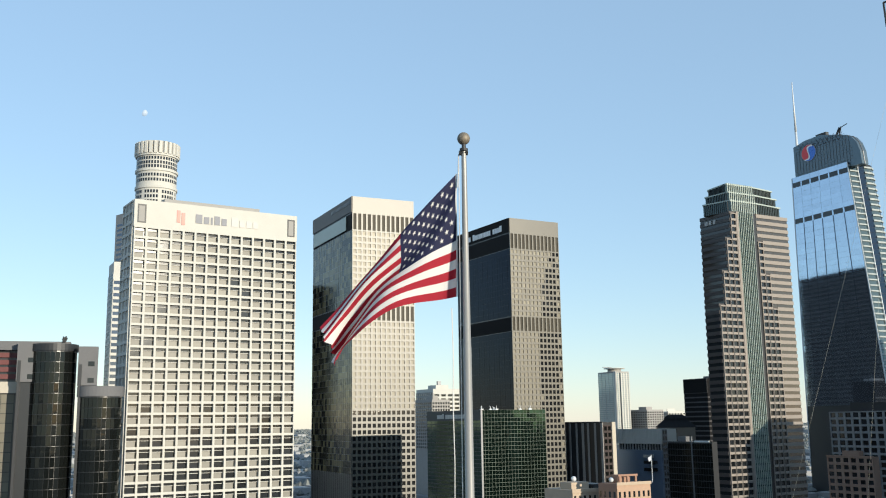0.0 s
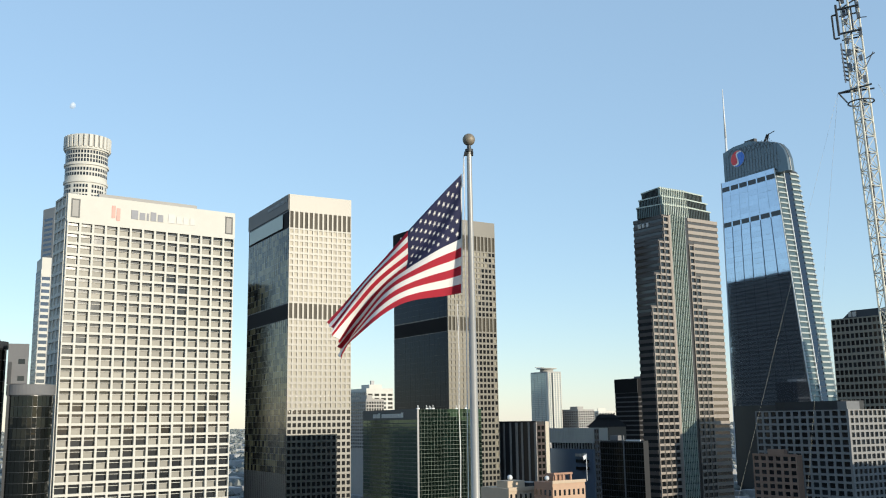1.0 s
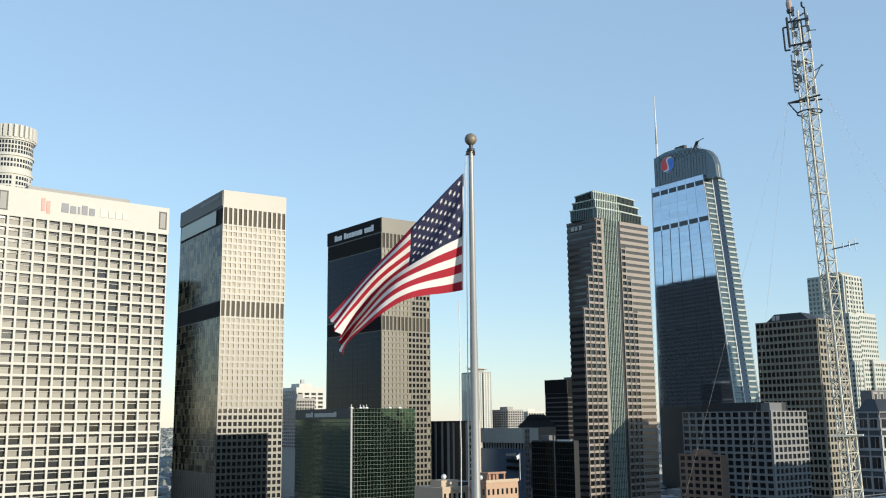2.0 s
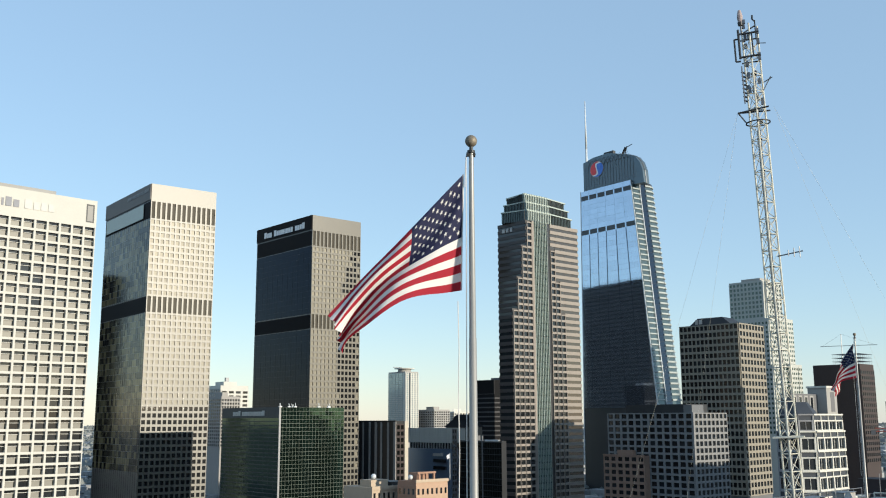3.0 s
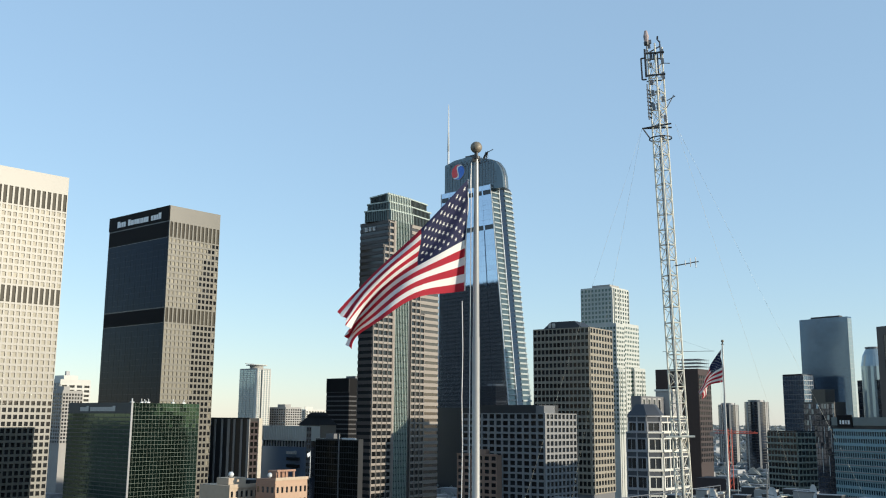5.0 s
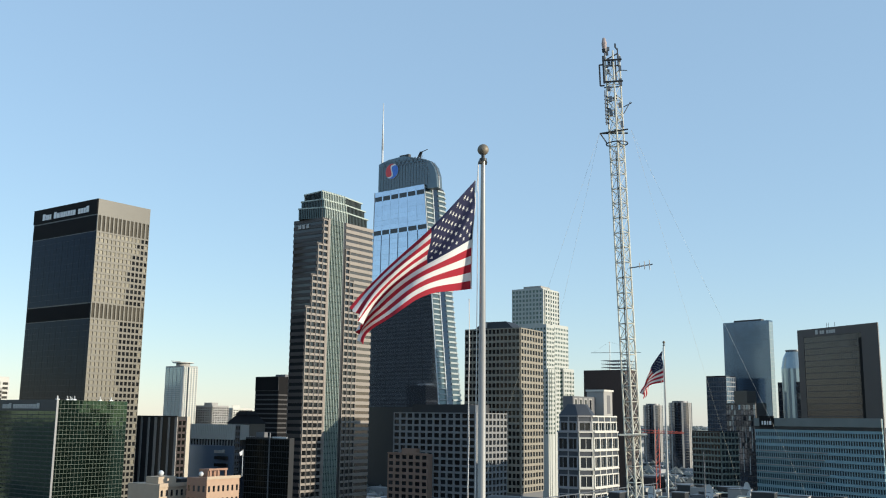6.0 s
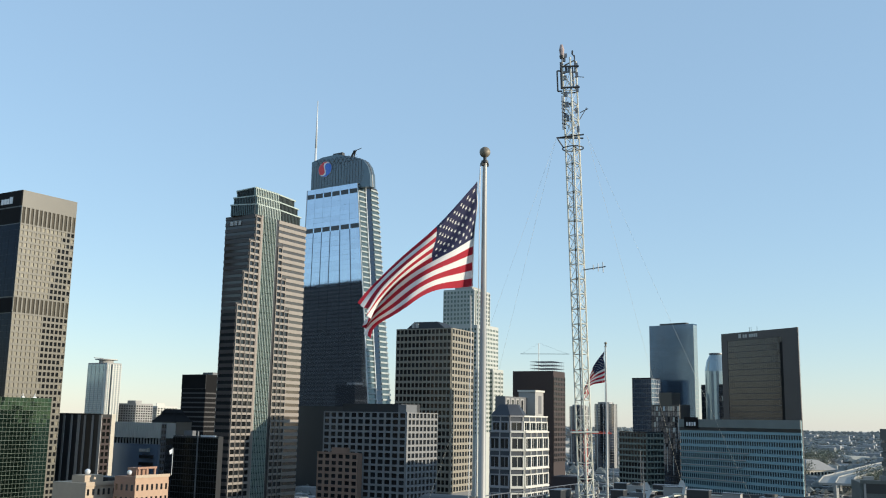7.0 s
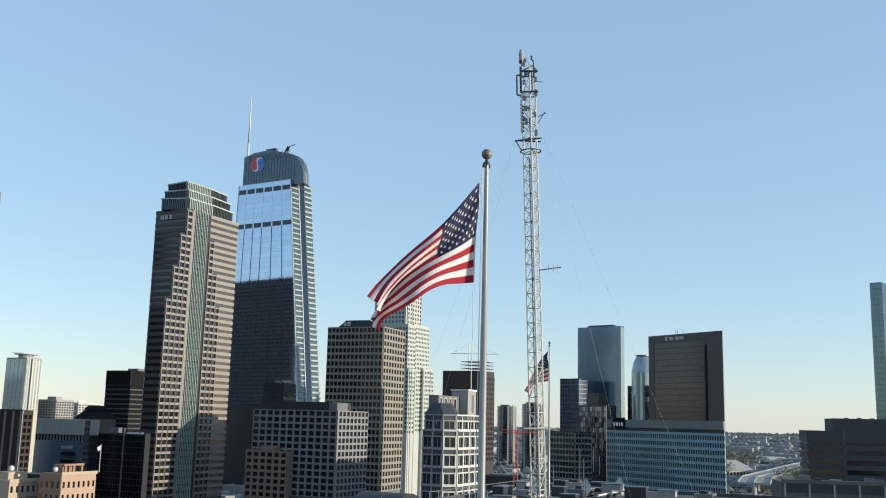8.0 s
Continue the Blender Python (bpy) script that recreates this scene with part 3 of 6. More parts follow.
def far_towers():
    b = Tower("apartment_tower", "slim white apartment tower with balconies and a disc roof", 208.4, 1209.6, 29.8, 26.8, 45, 136.0, CONCRETE_PALE, limit=60, base=40.8, size=0.767)
    b.grid("R", 30, 134, 5, 34, 0.45, 0.35, 0.8, CONCRETE_WHITE, GLASS_PALE)
    b.grid("L", 30, 134, 5, 34, 0.05, 0.2, 0.3, CONCRETE_PALE, GLASS_PALE)
    b.slab("corner_pier", "L", 0, 5, 0, 0.9, 20, 136, CONCRETE_WHITE)
    b.slab("corner_glass", "R", 6, 9, 0.2, 0.9, 30, 134, GLASS_STEEL)
    part("roof_disc", Shape().ring(12, 18, 17, 141, 142.2, 32), CONCRETE_WHITE, b.root)
    part("roof_drum", Shape().ring(12, 18, 11, 136, 141, 32), CONCRETE_PALE, b.root)
    part("roof_arm", Shape().box(-8, 10, 22, 23, 143, 144).box(4, 5, 22, 23, 141, 144), METAL_GREY, b.root)
    b.done()
    for x, y, z, w, d, h, lab, mat in ((244.4, 1208.4, 29.0, 29.2, 44.2, 78, "pale grey apartment block with dark balconies", CONCRETE_PALE), (279.2, 1249.5, 29.5, 38, 14, 75, "white apartment block among far roofs", CONCRETE_WHITE),
                                    (-13.3, 854.9, 24.1, 20, 37, 92, "pale far office block", CONCRETE_PALE), (-74.9, 655.8, 21.3, 22, 30, 62, "low grey office block", CONCRETE_GREY)):
        b = Tower("apartment_block", lab, x, y, 29, w, d, h, mat, limit=90, base=z, size=0.884)
        b.grid("R", h - 48, h - 2, 7, 14, 0.35, 0.4, 0.4, mat, GLASS_DARK)
        b.grid("L", h - 48, h - 2, 9, 14, 0.3, 0.4, 0.4, mat, GLASS_DARK)
        b.box("roof_house", 4, w * 0.5, 6, d * 0.5, h, h + 4, mat)
        b.done()
    b = Tower("office_tower", "dark grey office tower with faint horizontal bands", 214.5, 810.3, 30.1, 20, 28, 106.5, INK, base=14.7, size=0.977)
    for j in range(16):
        b.bar("spandrel", "L", 0, 28, 0.3, 30 + 4 * j, 31.2 + 4 * j, CONCRETE_DARK)
        b.bar("spandrel", "R", 0, 20, 0.3, 30 + 4 * j, 31.2 + 4 * j, CONCRETE_DARK)
    b.grid("L", 94, 106.5, 1, 1, 0.01, 0.1, 0.4, METAL_DARK, None)
    b.box("roof_house", 8, 20, 0.5, 12, 106.5, 108.5, METAL_GREY)
    b.done()
    for x, y, r, h in ((778.6, 1042.0, 13.5, 92.3), (744.2, 943.9, 14.5, 94.2)):
        t = thing("apartment_tower", "far dark blue round tower with pale vertical strips", "apartment tower", x, y, 19.6, 31.6, "far dark towers", size=0.93)
        part("drum", Shape().ring(0, 0, r, -25, h, 36), GLASS_NAVY, t)
        for a in (-112, -100, -60, 150, 210):
            c, n = math.cos(radians(a)), math.sin(radians(a))
            part("strip", Shape().prism([(r * c - 1.2 * n, r * n + 1.2 * c), (r * c + 1.2 * n, r * n - 1.2 * c), (r * c * 1.02 + 1.2 * n, r * n * 1.02 - 1.2 * c), (r * c * 1.02 - 1.2 * n, r * n * 1.02 + 1.2 * c)], 0, h), CONCRETE_PALE, t)
        for k in range(22):
            part("sill", Shape().ring(0, 0, r + 0.15, 20 + 3.3 * k, 20.6 + 3.3 * k, 36), METAL_DARK, t)
        part("roof_house", Shape().ring(0, 0, r * 0.7, h, h + 2.2, 24), METAL_GREY, t)


def mirrored_tower(x, y, wide, deep, high, turn, base, size):
    """Unseen tower added behind nearer ones so their mirror glass shows something dark."""
    b = Tower("office_tower", "unseen dark banded tower added for mirror glass to show", x, y, turn, wide, deep, high, INK, limit=90, group="hidden dark towers", base=base, size=size)
    s = Shape()
    for j in range(int((high - 40) / 4.1)):
        for face, a in (("E", deep), ("R", wide)):
            b.fbox(s, face, 0.5, a - 0.5, 0.02, 0.3, 38 + 4.1 * j, 40 + 4.1 * j)
    part("spandrel_bands", s, METAL_DARK, b.root, kind="stuff")
    b.done()


# ---- the pink granite tower with a glass bay ----
def pink_tower():
    W, D, TOP = 62.5, 12.0, 199.5
    plan = [(0, 0), (W, 0), (W, 34), (22, 34), (0, D)]
    b = Tower("office_tower", "pink granite tower with a green glass bay and stepped crown", 152.1, 538.3, 29.2, W, 34, 142.1, STONE_SHADED, limit=300, plan=plan, base=15.3, size=0.937)
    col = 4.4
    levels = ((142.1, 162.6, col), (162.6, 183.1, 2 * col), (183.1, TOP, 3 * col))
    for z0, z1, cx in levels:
        part("step", Shape().prism([(cx, 0.02), (W - 0.1, 0.02), (W - 0.1, 34), (22, 34), (cx, D + cx)], z0, z1), STONE_SHADED, b.root)
    step, z_low = 4.1, 22.0
    dark, rose = Shape(), Shape()

    def windows(a0, a1, cols, top):
        n = int((top - z_low) / step)
        z1 = top - 1.0
        b.grid("R", z1 - n * step, z1, cols, n, 0.2, 0.34, 0.8, STONE_PINK, GLASS_DARK, a0=a0, a1=a1)

    for k, top in enumerate((142.1, 162.6, 183.1, TOP)):
        windows(col * k, col * (k + 1), 1, top)
    for k, top in enumerate((142.1, 162.6, 183.1)):
        b.slab("groove", "R", col * (k + 1) - 0.28, col * (k + 1) + 0.28, 0.5, 0.82, 0, top - 1, STONE_DARK)
    for k, top in enumerate((162.6, 142.1)):
        b.slab("groove", "R", 35.0 + col * (k + 1) - 0.28, 35.0 + col * (k + 1) + 0.28, 0.5, 0.82, 0, top - 1, STONE_DARK)
    b.slab("pier", "R", 17.6, 19.2, 0, 1.0, 0, TOP, STONE_PINK)
    # sea-green bay of narrow ribs
    ribs = Shape()
    for k in range(9):
        a = 19.6 + 1.5 * k
        b.fbox(ribs, "R", a, a + 0.26, 0.0, 0.9, 0, TOP + 0.5)
    part("bay_ribs", ribs, METAL_RIB, b.root, "pale green ribs of the glass bay")
    n = int((TOP - z_low) / step)
    for j in range(n):
        z = TOP - j * step
        b.pane("R", 19.3, 32.4, z - step + 0.9, z, GLASS_SEA, "bay_pane", off=0.15)
        b.bar("bay_spandrel", "R", 19.3, 32.4, 0.4, z - step, z - step + 0.85, GLASS_GREEN)
    b.slab("slot", "R", 32.4, 35.0, 0.0, 0.1, 0, TOP, STONE_DARK)
    for k, top in enumerate((183.1, 162.6, 142.1)):
        windows(35.0 + col * k, 35.0 + col * (k + 1), 1, top)

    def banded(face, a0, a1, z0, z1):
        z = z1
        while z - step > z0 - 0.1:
            # side walls get darker stone and glass: their shade is in the colour
            b.bar("granite_band", face, a0, a1, 0.5, z - 2.2, z, STONE_PINK if face == "R" else STONE_SHADED)
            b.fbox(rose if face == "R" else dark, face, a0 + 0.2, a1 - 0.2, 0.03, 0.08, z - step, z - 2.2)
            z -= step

    banded("R", 48.2, W, z_low, TOP)
    banded("R", 35.0, 39.4, 183.1, TOP)
    banded("R", 39.4, 48.2, 162.6, TOP)
    banded("R", 43.8, 48.2, 142.1, 162.6)
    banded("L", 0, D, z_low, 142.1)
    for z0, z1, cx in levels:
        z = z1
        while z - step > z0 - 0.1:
            part("granite_band", Shape().box(cx - 0.5, cx, 0, D + cx, z - 2.2, z), STONE_SHADED, b.root)
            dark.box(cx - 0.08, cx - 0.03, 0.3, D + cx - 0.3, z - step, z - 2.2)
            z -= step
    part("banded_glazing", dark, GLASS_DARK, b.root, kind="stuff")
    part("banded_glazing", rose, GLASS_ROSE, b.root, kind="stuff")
    # crown: three eight-sided steps of ribbed green glass
    for k, (x0, x1, y0, za, zb) in enumerate(((4.0, 60.5, 0.6, TOP, TOP + 7.0), (7.5, 59.0, 1.8, TOP + 7.0, TOP + 12.5), (11.5, 57.0, 3.2, TOP + 12.5, TOP + 18.0))):
        ring = [(14.5, y0), (36.5, y0), (x1, y0 + 3), (x1, 32), (30, 32), (x0 + 6, y0 + 18)]
        part("crown_step", Shape().prism(ring, za, zb), GLASS_CROWN, b.root)
        for i in range(14):
            a = 15.0 + 1.6 * i
            part("crown_rib", Shape().box(a, a + 0.45, y0 - 0.9, y0, za, zb + 0.5), METAL_RIB, b.root)
        s = Shape()
        for i in range(1, 14):
            u = i / 14
            px, py = 36.5 + (x1 - 36.5) * u, y0 + 3 * u
            s.box(px - 0.12, px + 0.12, py - 0.4, py, za, zb)
            px, py = 14.5 + (x0 + 6 - 14.5) * u, y0 + 18 * u
            s.box(px - 0.4, px, py - 0.12, py + 0.12, za, zb)
        part("crown_mullions", s, METAL_DARK, b.root, kind="stuff")
        out = [(14.4, y0 - 0.6), (36.7, y0 - 0.6), (x1 + 0.7, y0 + 2.4), (x1 + 0.7, 32.4), (30, 32.4), (x0 + 5.3, y0 + 18)]
        part("crown_ledge", Shape().prism(out, zb - 0.55, zb + 0.25), METAL_RIB, b.root)
    s = Shape()
    for k, w in enumerate((2.6, 2.2, 2.0)):
        y = 3 * col + 7.5 - 3.6 * k
        s.box(3 * col - 0.9, 3 * col - 0.55, y - w, y, 193.6, 196.2)
    part("sign", s, LETTER_FAINT, b.root, "pale bars of a sign")
    b.done()


# ---- the tall tapered blue glass tower ----
def blue_glass_tower():
    root = thing("skyscraper", "tall tapered blue glass skyscraper with ribbed flank, sail crown and spire", "skyscraper", 340.8, 797.6, 6.7, 25.7, size=1.151)
    H, W, D = 253.0, 31.0, 54.0

    def spot(x, y, z):
        k = 1 - z / H
        f = (y - D / 2) / (D / 2)
        return (x + (x - W / 2) / (W / 2) * 6.0 * k * (1 if x > W / 2 else 0.2), y + f * (27.0 if f < 0 else 3.0) * k, z)

    def frame_box(s, p, q, out, z0, z1):
        """A bar between two plan points, following the slope."""
        a, b2, c, d = spot(*p, z0), spot(*q, z0), spot(*q, z1), spot(*p, z1)
        o = Vector((*out, 0))
        s.add([a, b2, c, d] + [tuple(Vector(v) + o) for v in (a, b2, c, d)], [(0, 1, 2, 3), (7, 6, 5, 4), (0, 4, 5, 1), (1, 5, 6, 2), (2, 6, 7, 3), (3, 7, 4, 0)])

    plan = [(0, 0), (W - 8, 0), (W - 3.5, 2.0), (W - 1.0, 5.0), (W, 9), (W, D), (0, D)]
    s = Shape().loft([spot(*p, -3)[:2] for p in plan], plan, -3, H)
    part("core", s, STONE_DARK, root)
    # the smooth face, six bays of panes
    rows = [(H - 4.1 * (j + 1), H - 4.1 * j) for j in range(43)]
    for j, (z0, z1) in enumerate(rows):
        for i in range(6):
            y0, y1 = D * i / 6, D * (i + 1) / 6
            q = Shape()
            slot = j in (1, 8)
            ins = 0.6 if slot else 0.06
            o = -0.06 if slot else -0.16
            dz = 0.3 if slot else 0.05
            p = [spot(0, y0 + ins, z0 + dz), spot(0, y1 - ins, z0 + dz), spot(0, y1 - ins, z1 - dz * 0.3), spot(0, y0 + ins, z1 - dz * 0.3)]
            e = rng.gauss(0, 0.006)
            front = [(v[0] + o + e * (1 if k in (1, 2) else -1), v[1], v[2]) for k, v in enumerate(p)]
            back = [(v[0] - 0.02, v[1], v[2]) for v in p]
            q.add(front + back, [(3, 2, 1, 0), (4, 5, 6, 7), (0, 1, 5, 4), (1, 2, 6, 5), (2, 3, 7, 6), (3, 0, 4, 7)])
            part("window", q, GLASS_DARK if slot else GLASS_BLUE, root)
            if slot:
                m = Shape()
                for u0, u1, w0, w1 in ((y0, y0 + ins, z0, z1), (y1 - ins, y1, z0, z1), (y0 + ins, y1 - ins, z0, z0 + dz)):
                    frame_box(m, (0, u0), (0, u1), (-0.15, 0), w0, w1)
                part("slot_frame", m, GLASS_BLUE, root)
    for i in range(1, 6):
        fin = Shape()
        frame_box(fin, (0, D * i / 6 - 0.3), (0, D * i / 6 + 0.3), (-0.3, 0), H - 4.1 * 20, H - 4.1 * 9)
        part("fin", fin, GLASS_NAVY, root)
    for y in (-0.3, D - 0.3):
        trim = Shape()
        for j in range(44):
            frame_box(trim, (0, y), (0, y + 0.6), (-0.4, 0), H - 5 * (j + 1), H - 5 * j)
        part("edge_trim", trim, METAL_WHITE, root)
    # the ribbed flank, floor by floor, with a dark groove
    ribs, strips = Shape(), Shape()
    for j in range(46):
        z1 = H - 2 - 4.1 * j
        for a, c, o in (((0.4, 0), (9.0, 0), (0, -0.8)), ((16.0, 0), (W - 8, 0), (0, -0.8)), ((W - 8, 0), (W - 3.5, 2), (0.32, -0.73)), ((W - 3.5, 2), (W - 1, 5), (0.61, -0.51)), ((W - 1, 5), (W, 9), (0.78, -0.2)), ((W, 9), (W, D), (0.8, 0))):
            rib = 1.0 if a[0] < 1 else 1.3
            frame_box(ribs, a, c, o, z1 - rib, z1)
            frame_box(strips, a, c, (o[0] * 0.1, o[1] * 0.1), z1 - 4.1, z1 - rib)
    part("flank_cladding", ribs, METAL_FLANK, root, "white ribs of the flank", kind="stuff")
    part("flank_glazing", strips, GLASS_RIBBON, root, kind="stuff")
    groove = Shape()
    for j in range(46):
        frame_box(groove, (9.0, 0), (16.0, 0), (0, -0.15), H - 4.1 * (j + 1) + 0.2, H - 4.1 * j)
    part("groove_glazing", groove, GLASS_STEEL, root, kind="stuff")
    for p, q, o in (((8.6, 0), (9.2, 0), (0, -1.0)), ((W - 0.3, 8.4), (W, 9.2), (1.0, -0.3))):
        edge = Shape()
        for j in range(44):
            frame_box(edge, p, q, o, H - 5 * (j + 1), H - 5 * j)
        part("flank_edge", edge, METAL_WHITE, root)
    # crown: a curved sail of glass on a light frame
    sail = [(D * 0.96, 277.5), (D * 0.75, 280.0), (D * 0.45, 280.5), (D * 0.25, 277.5), (D * 0.05, 274.5), (-4.0, 271.5), (-8.5, 266), (-11.0, 259), (-12.0, H - 4)]
    face = [(D * 0.96, H - 1)] + sail
    s = Shape()
    for xx in (1.6, 8.0):
        s.add([(xx, y, z) for y, z in face], [tuple(range(len(face))) if xx > 2 else tuple(range(len(face) - 1, -1, -1))])
    n = len(face)
    s.f += [(i, (i + 1) % n, n + (i + 1) % n, n + i) for i in range(n)]
    part("sail", s, GLASS_SAIL, root, "dark curved glass sail of the crown")
    lines = Shape()
    for k in range(11):
        z = 255 + 2.0 * k
        lines.box(1.35, 1.55, -5 + max(0, (z - 262) * 0.5), D * 0.95, z, z + 0.18)
    for y in range(-2, 51, 3):
        lines.box(1.35, 1.55, y, y + 0.16, H, 273)
    for k in range(10):
        y = 3 + 4.4 * k
        lines.tube((1.2, y, 272), (1.2, y + 4, 278), 0.2, 4).tube((1.2, y + 4, 272.5), (1.2, y, 277.5), 0.16, 4)
    for i in range(len(sail) - 1):
        lines.tube((4.5, *sail[i]), (4.5, *sail[i + 1]), 0.45, 5)
    part("sail_frame", lines, METAL_GREY, root)
    part("flank_crown", Shape().loft([(8, -4), (17, -3), (24, 8), (8, 40)], [(8.1, 0), (14, 2), (19, 10), (9, 36)], H - 1, 268), GLASS_SAIL, root)
    part("roof_hut", Shape().box(3, 6, 20, 30, 279.0, 282.0), METAL_DARK, root)
    s = Shape().tube((4.5, 12, 276), (4.5, 8, 282), 0.9, 6).tube((4.5, 9, 276), (4.5, 6.5, 282.4), 0.5, 6).tube((4.5, 8, 281.6), (4.5, 1, 283), 0.3, 6)
    part("roof_crane", s, METAL_DARK, root)
    # round two-coloured emblem
    cy, cz, r = D * 0.675, 269.4, 6.3
    ca, sa = math.cos(radians(-52)), math.sin(radians(-52))

    def disc(name, pts, x0, x1, mat):
        k = len(pts)
        d = Shape().add([(x0, y, z) for y, z in pts] + [(x1, y, z) for y, z in pts], [tuple(range(k)), tuple(range(2 * k - 1, k - 1, -1))] + [(i, k + i, k + (i + 1) % k, (i + 1) % k) for i in range(k)])
        part(name, d, mat, root)

    def emblem_point(u, w):
        return (cy + 1.1 * r * (u * ca - w * sa), cz + r * (u * sa + w * ca))

    disc("emblem_rim", [(cy + 1.16 * r * math.cos(radians(a)), cz + 1.06 * r * math.sin(radians(a))) for a in range(0, 360, 12)], 1.4, 1.2, LETTER_FAINT)
    for name, half, mat in (("emblem_upper", 1, LOGO_RED), ("emblem_lower", -1, LOGO_BLUE)):
        disc(name, [emblem_point(math.cos(radians(a)), half * math.sin(radians(a))) for a in range(0, 181, 10)][::half], 1.2, 1.0, mat)
        disc("emblem_lobe", [emblem_point(half * 0.48 + 0.42 * math.cos(radians(a)), 0.42 * math.sin(radians(a))) for a in range(0, 360, 15)], 1.0, 0.88, mat)
    band = [(-1 + i / 12, 0.44 * math.sin(math.pi * (-1 + i / 12))) for i in range(25)]
    disc("emblem_band", [emblem_point(u, -w - 0.12) for u, w in band] + [emblem_point(u, -w + 0.12) for u, w in band[::-1]], 0.88, 0.8, LETTER_WHITE)
    s = Shape().tube((4.0, D * 0.93, H), (4.0, D * 0.93, 290), 1.1, 10, 0.9).tube((4.0, D * 0.93, 290), (4.0, D * 0.93, 331.5), 0.9, 10, 0.35)
    part("spire", s, METAL_WHITE, root, "white tapered spire", smooth=True)


def gridded_towers():
    # brown grid tower with a trapezoid crown
    b = Tower("office_tower", "brown-grey granite tower with a square window grid and sign crown", 309.3, 565.2, 34.2, 33, 40, 137.9, CONCRETE_GREY, limit=300, base=1.0, size=1.048)
    grid_stone = material("brown-grey granite", (0.24, 0.215, 0.172), 0.7, vary=0.08, scale=0.2)
    b.grid("R", 137.9 - 4.3 * 24, 137.9, 8, 24, 0.32, 0.36, 0.6, grid_stone, GLASS_DARK)
    b.grid("L", 137.9 - 4.3 * 24, 137.9, 14, 24, 0.24, 0.36, 0.6, grid_stone, GLASS_DARK)
    s = Shape()
    low, high = [(2, 6), (20, 6), (20, 34), (2, 34)], [(3.5, 12), (17, 12), (17, 29), (3.5, 29)]
    part("crown", s.loft(low, high, 137.9, 142.6), METAL_DARK, b.root)
    b.box("wing", 33, 36, 4, 38, 0, 132, grid_stone)
    part("sign", Shape().box(1.7, 2.1, 28.0, 29.8, 138.7, 141.5).box(1.7, 2.1, 25, 27.2, 138.7, 141.5), LETTER_FAINT, b.root, "pale bars of a sign")
    b.done()
    # lower grey grid block
    b = Tower("office_block", "grey concrete office block with a regular grid of dark windows", 230.6, 475.5, 29.0, 32, 59, 81.2, CONCRETE_GREY, limit=300, base=10.3, size=0.959)
    pale = material("pale grey precast concrete", (0.2, 0.2, 0.2), 0.8, vary=0.08, scale=0.2)
    b.grid("L", 81.2 - 3.72 * 13, 81.2, 12, 13, 0.26, 0.32, 0.7, pale, GLASS_DARK)
    b.grid("R", 81.2 - 3.72 * 13, 81.2, 8, 13, 0.28, 0.32, 0.7, pale, GLASS_DARK)
    b.slab("corner", "R", -0.7, 0.8, 0, 0.72, 0, 81.4, pale)
    b.box("roof_house", 6, 26, 8, 50, 81.2, 86.0, METAL_DARK)
    b.box("roof_house", 3, 14, 2.5, 8, 81.2, 85.5, METAL_GREY)
    b.done()
    # low brown block added against it, standing for a patch of warm reflected light
    c, n = math.cos(radians(29.0)), math.sin(radians(29.0))
    b = Tower("office_block", "added brown block for warm reflected light on a grey block", 230.6 - 4.8 * c - 28.3 * n, 475.5 - 4.8 * n + 28.3 * c, 29.0, 4.1, 29.4, 57.5, BROWN_PATCH, limit=90, base=10.3, size=0.959)
    b.grid("L", 57.3 - 3.72 * 8, 57.3, 6, 8, 0.34, 0.4, 0.5, BROWN_PATCH, GLASS_DARK)
    b.slab("cornice", "L", -0.2, 29.6, 0, 0.7, 57.3, 57.9, BROWN_PATCH)
    b.box("stair_house", 0.8, 3.6, 9, 20, 57.5, 60.4, BROWN_PATCH)
    b.done()
    # white stepped tower
    b = Tower("office_tower", "white stepped office tower with ribbed corners", 392.9, 675.3, 31.0, 32, 31.5, 191.3, CONCRETE_MIST, base=19.2, size=0.897)
    b.grid("R", 191.3 - 4.0 * 28, 190.3, 6, 28, 0.5, 0.4, 0.6, CONCRETE_MIST, GLASS_SEA, a0=4)
    b.grid("L", 191.3 - 4.0 * 28, 190.3, 9, 28, 0.4, 0.4, 0.4, CONCRETE_MIST, GLASS_SEA)
    for x0, x1, y0, top in ((14, 46, -2.5, 159.6), (30, 52, -5, 119.9), (-1.5, 14, -4.5, 158), (-2.5, 10, -6.5, 118)):
        b.box("setback", x0, x1, y0, 28, 0, top, CONCRETE_MIST)
        w = Shape()
        for j in range(int((top - 60) / 4)):
            z = top - 3 - 4 * j
            k = int((x1 - x0) / 3)
            for i in range(k):
                w.box(x0 + (i + 0.3) * (x1 - x0) / k, x0 + (i + 0.8) * (x1 - x0) / k, y0 - 0.12, y0 - 0.02, z - 2, z)
            k = int((28 - y0) / 3)
            for i in range(k):
                w.box(x0 - 0.12, x0 - 0.02, y0 + (i + 0.3) * (28 - y0) / k, y0 + (i + 0.8) * (28 - y0) / k, z - 2, z)
        part("glazing", w, GLASS_SEA, b.root, kind="stuff")
    s = Shape()
    for a in (0, 4, 13.6, 45.6, 31):
        s.box(a - 0.5, a + 0.5, -7.0 if a < 5 else -5.4, -2.0, 0, 118)
        if a < 32:
            s.box(a - 0.4, a + 0.4, -1.0, 0, 118, 190)
    part("ribs", s, CONCRETE_MIST, b.root)
    b.box("roof_house", 8, 26, 6, 24, 191.3, 194.5, CONCRETE_PALE)
    b.done()


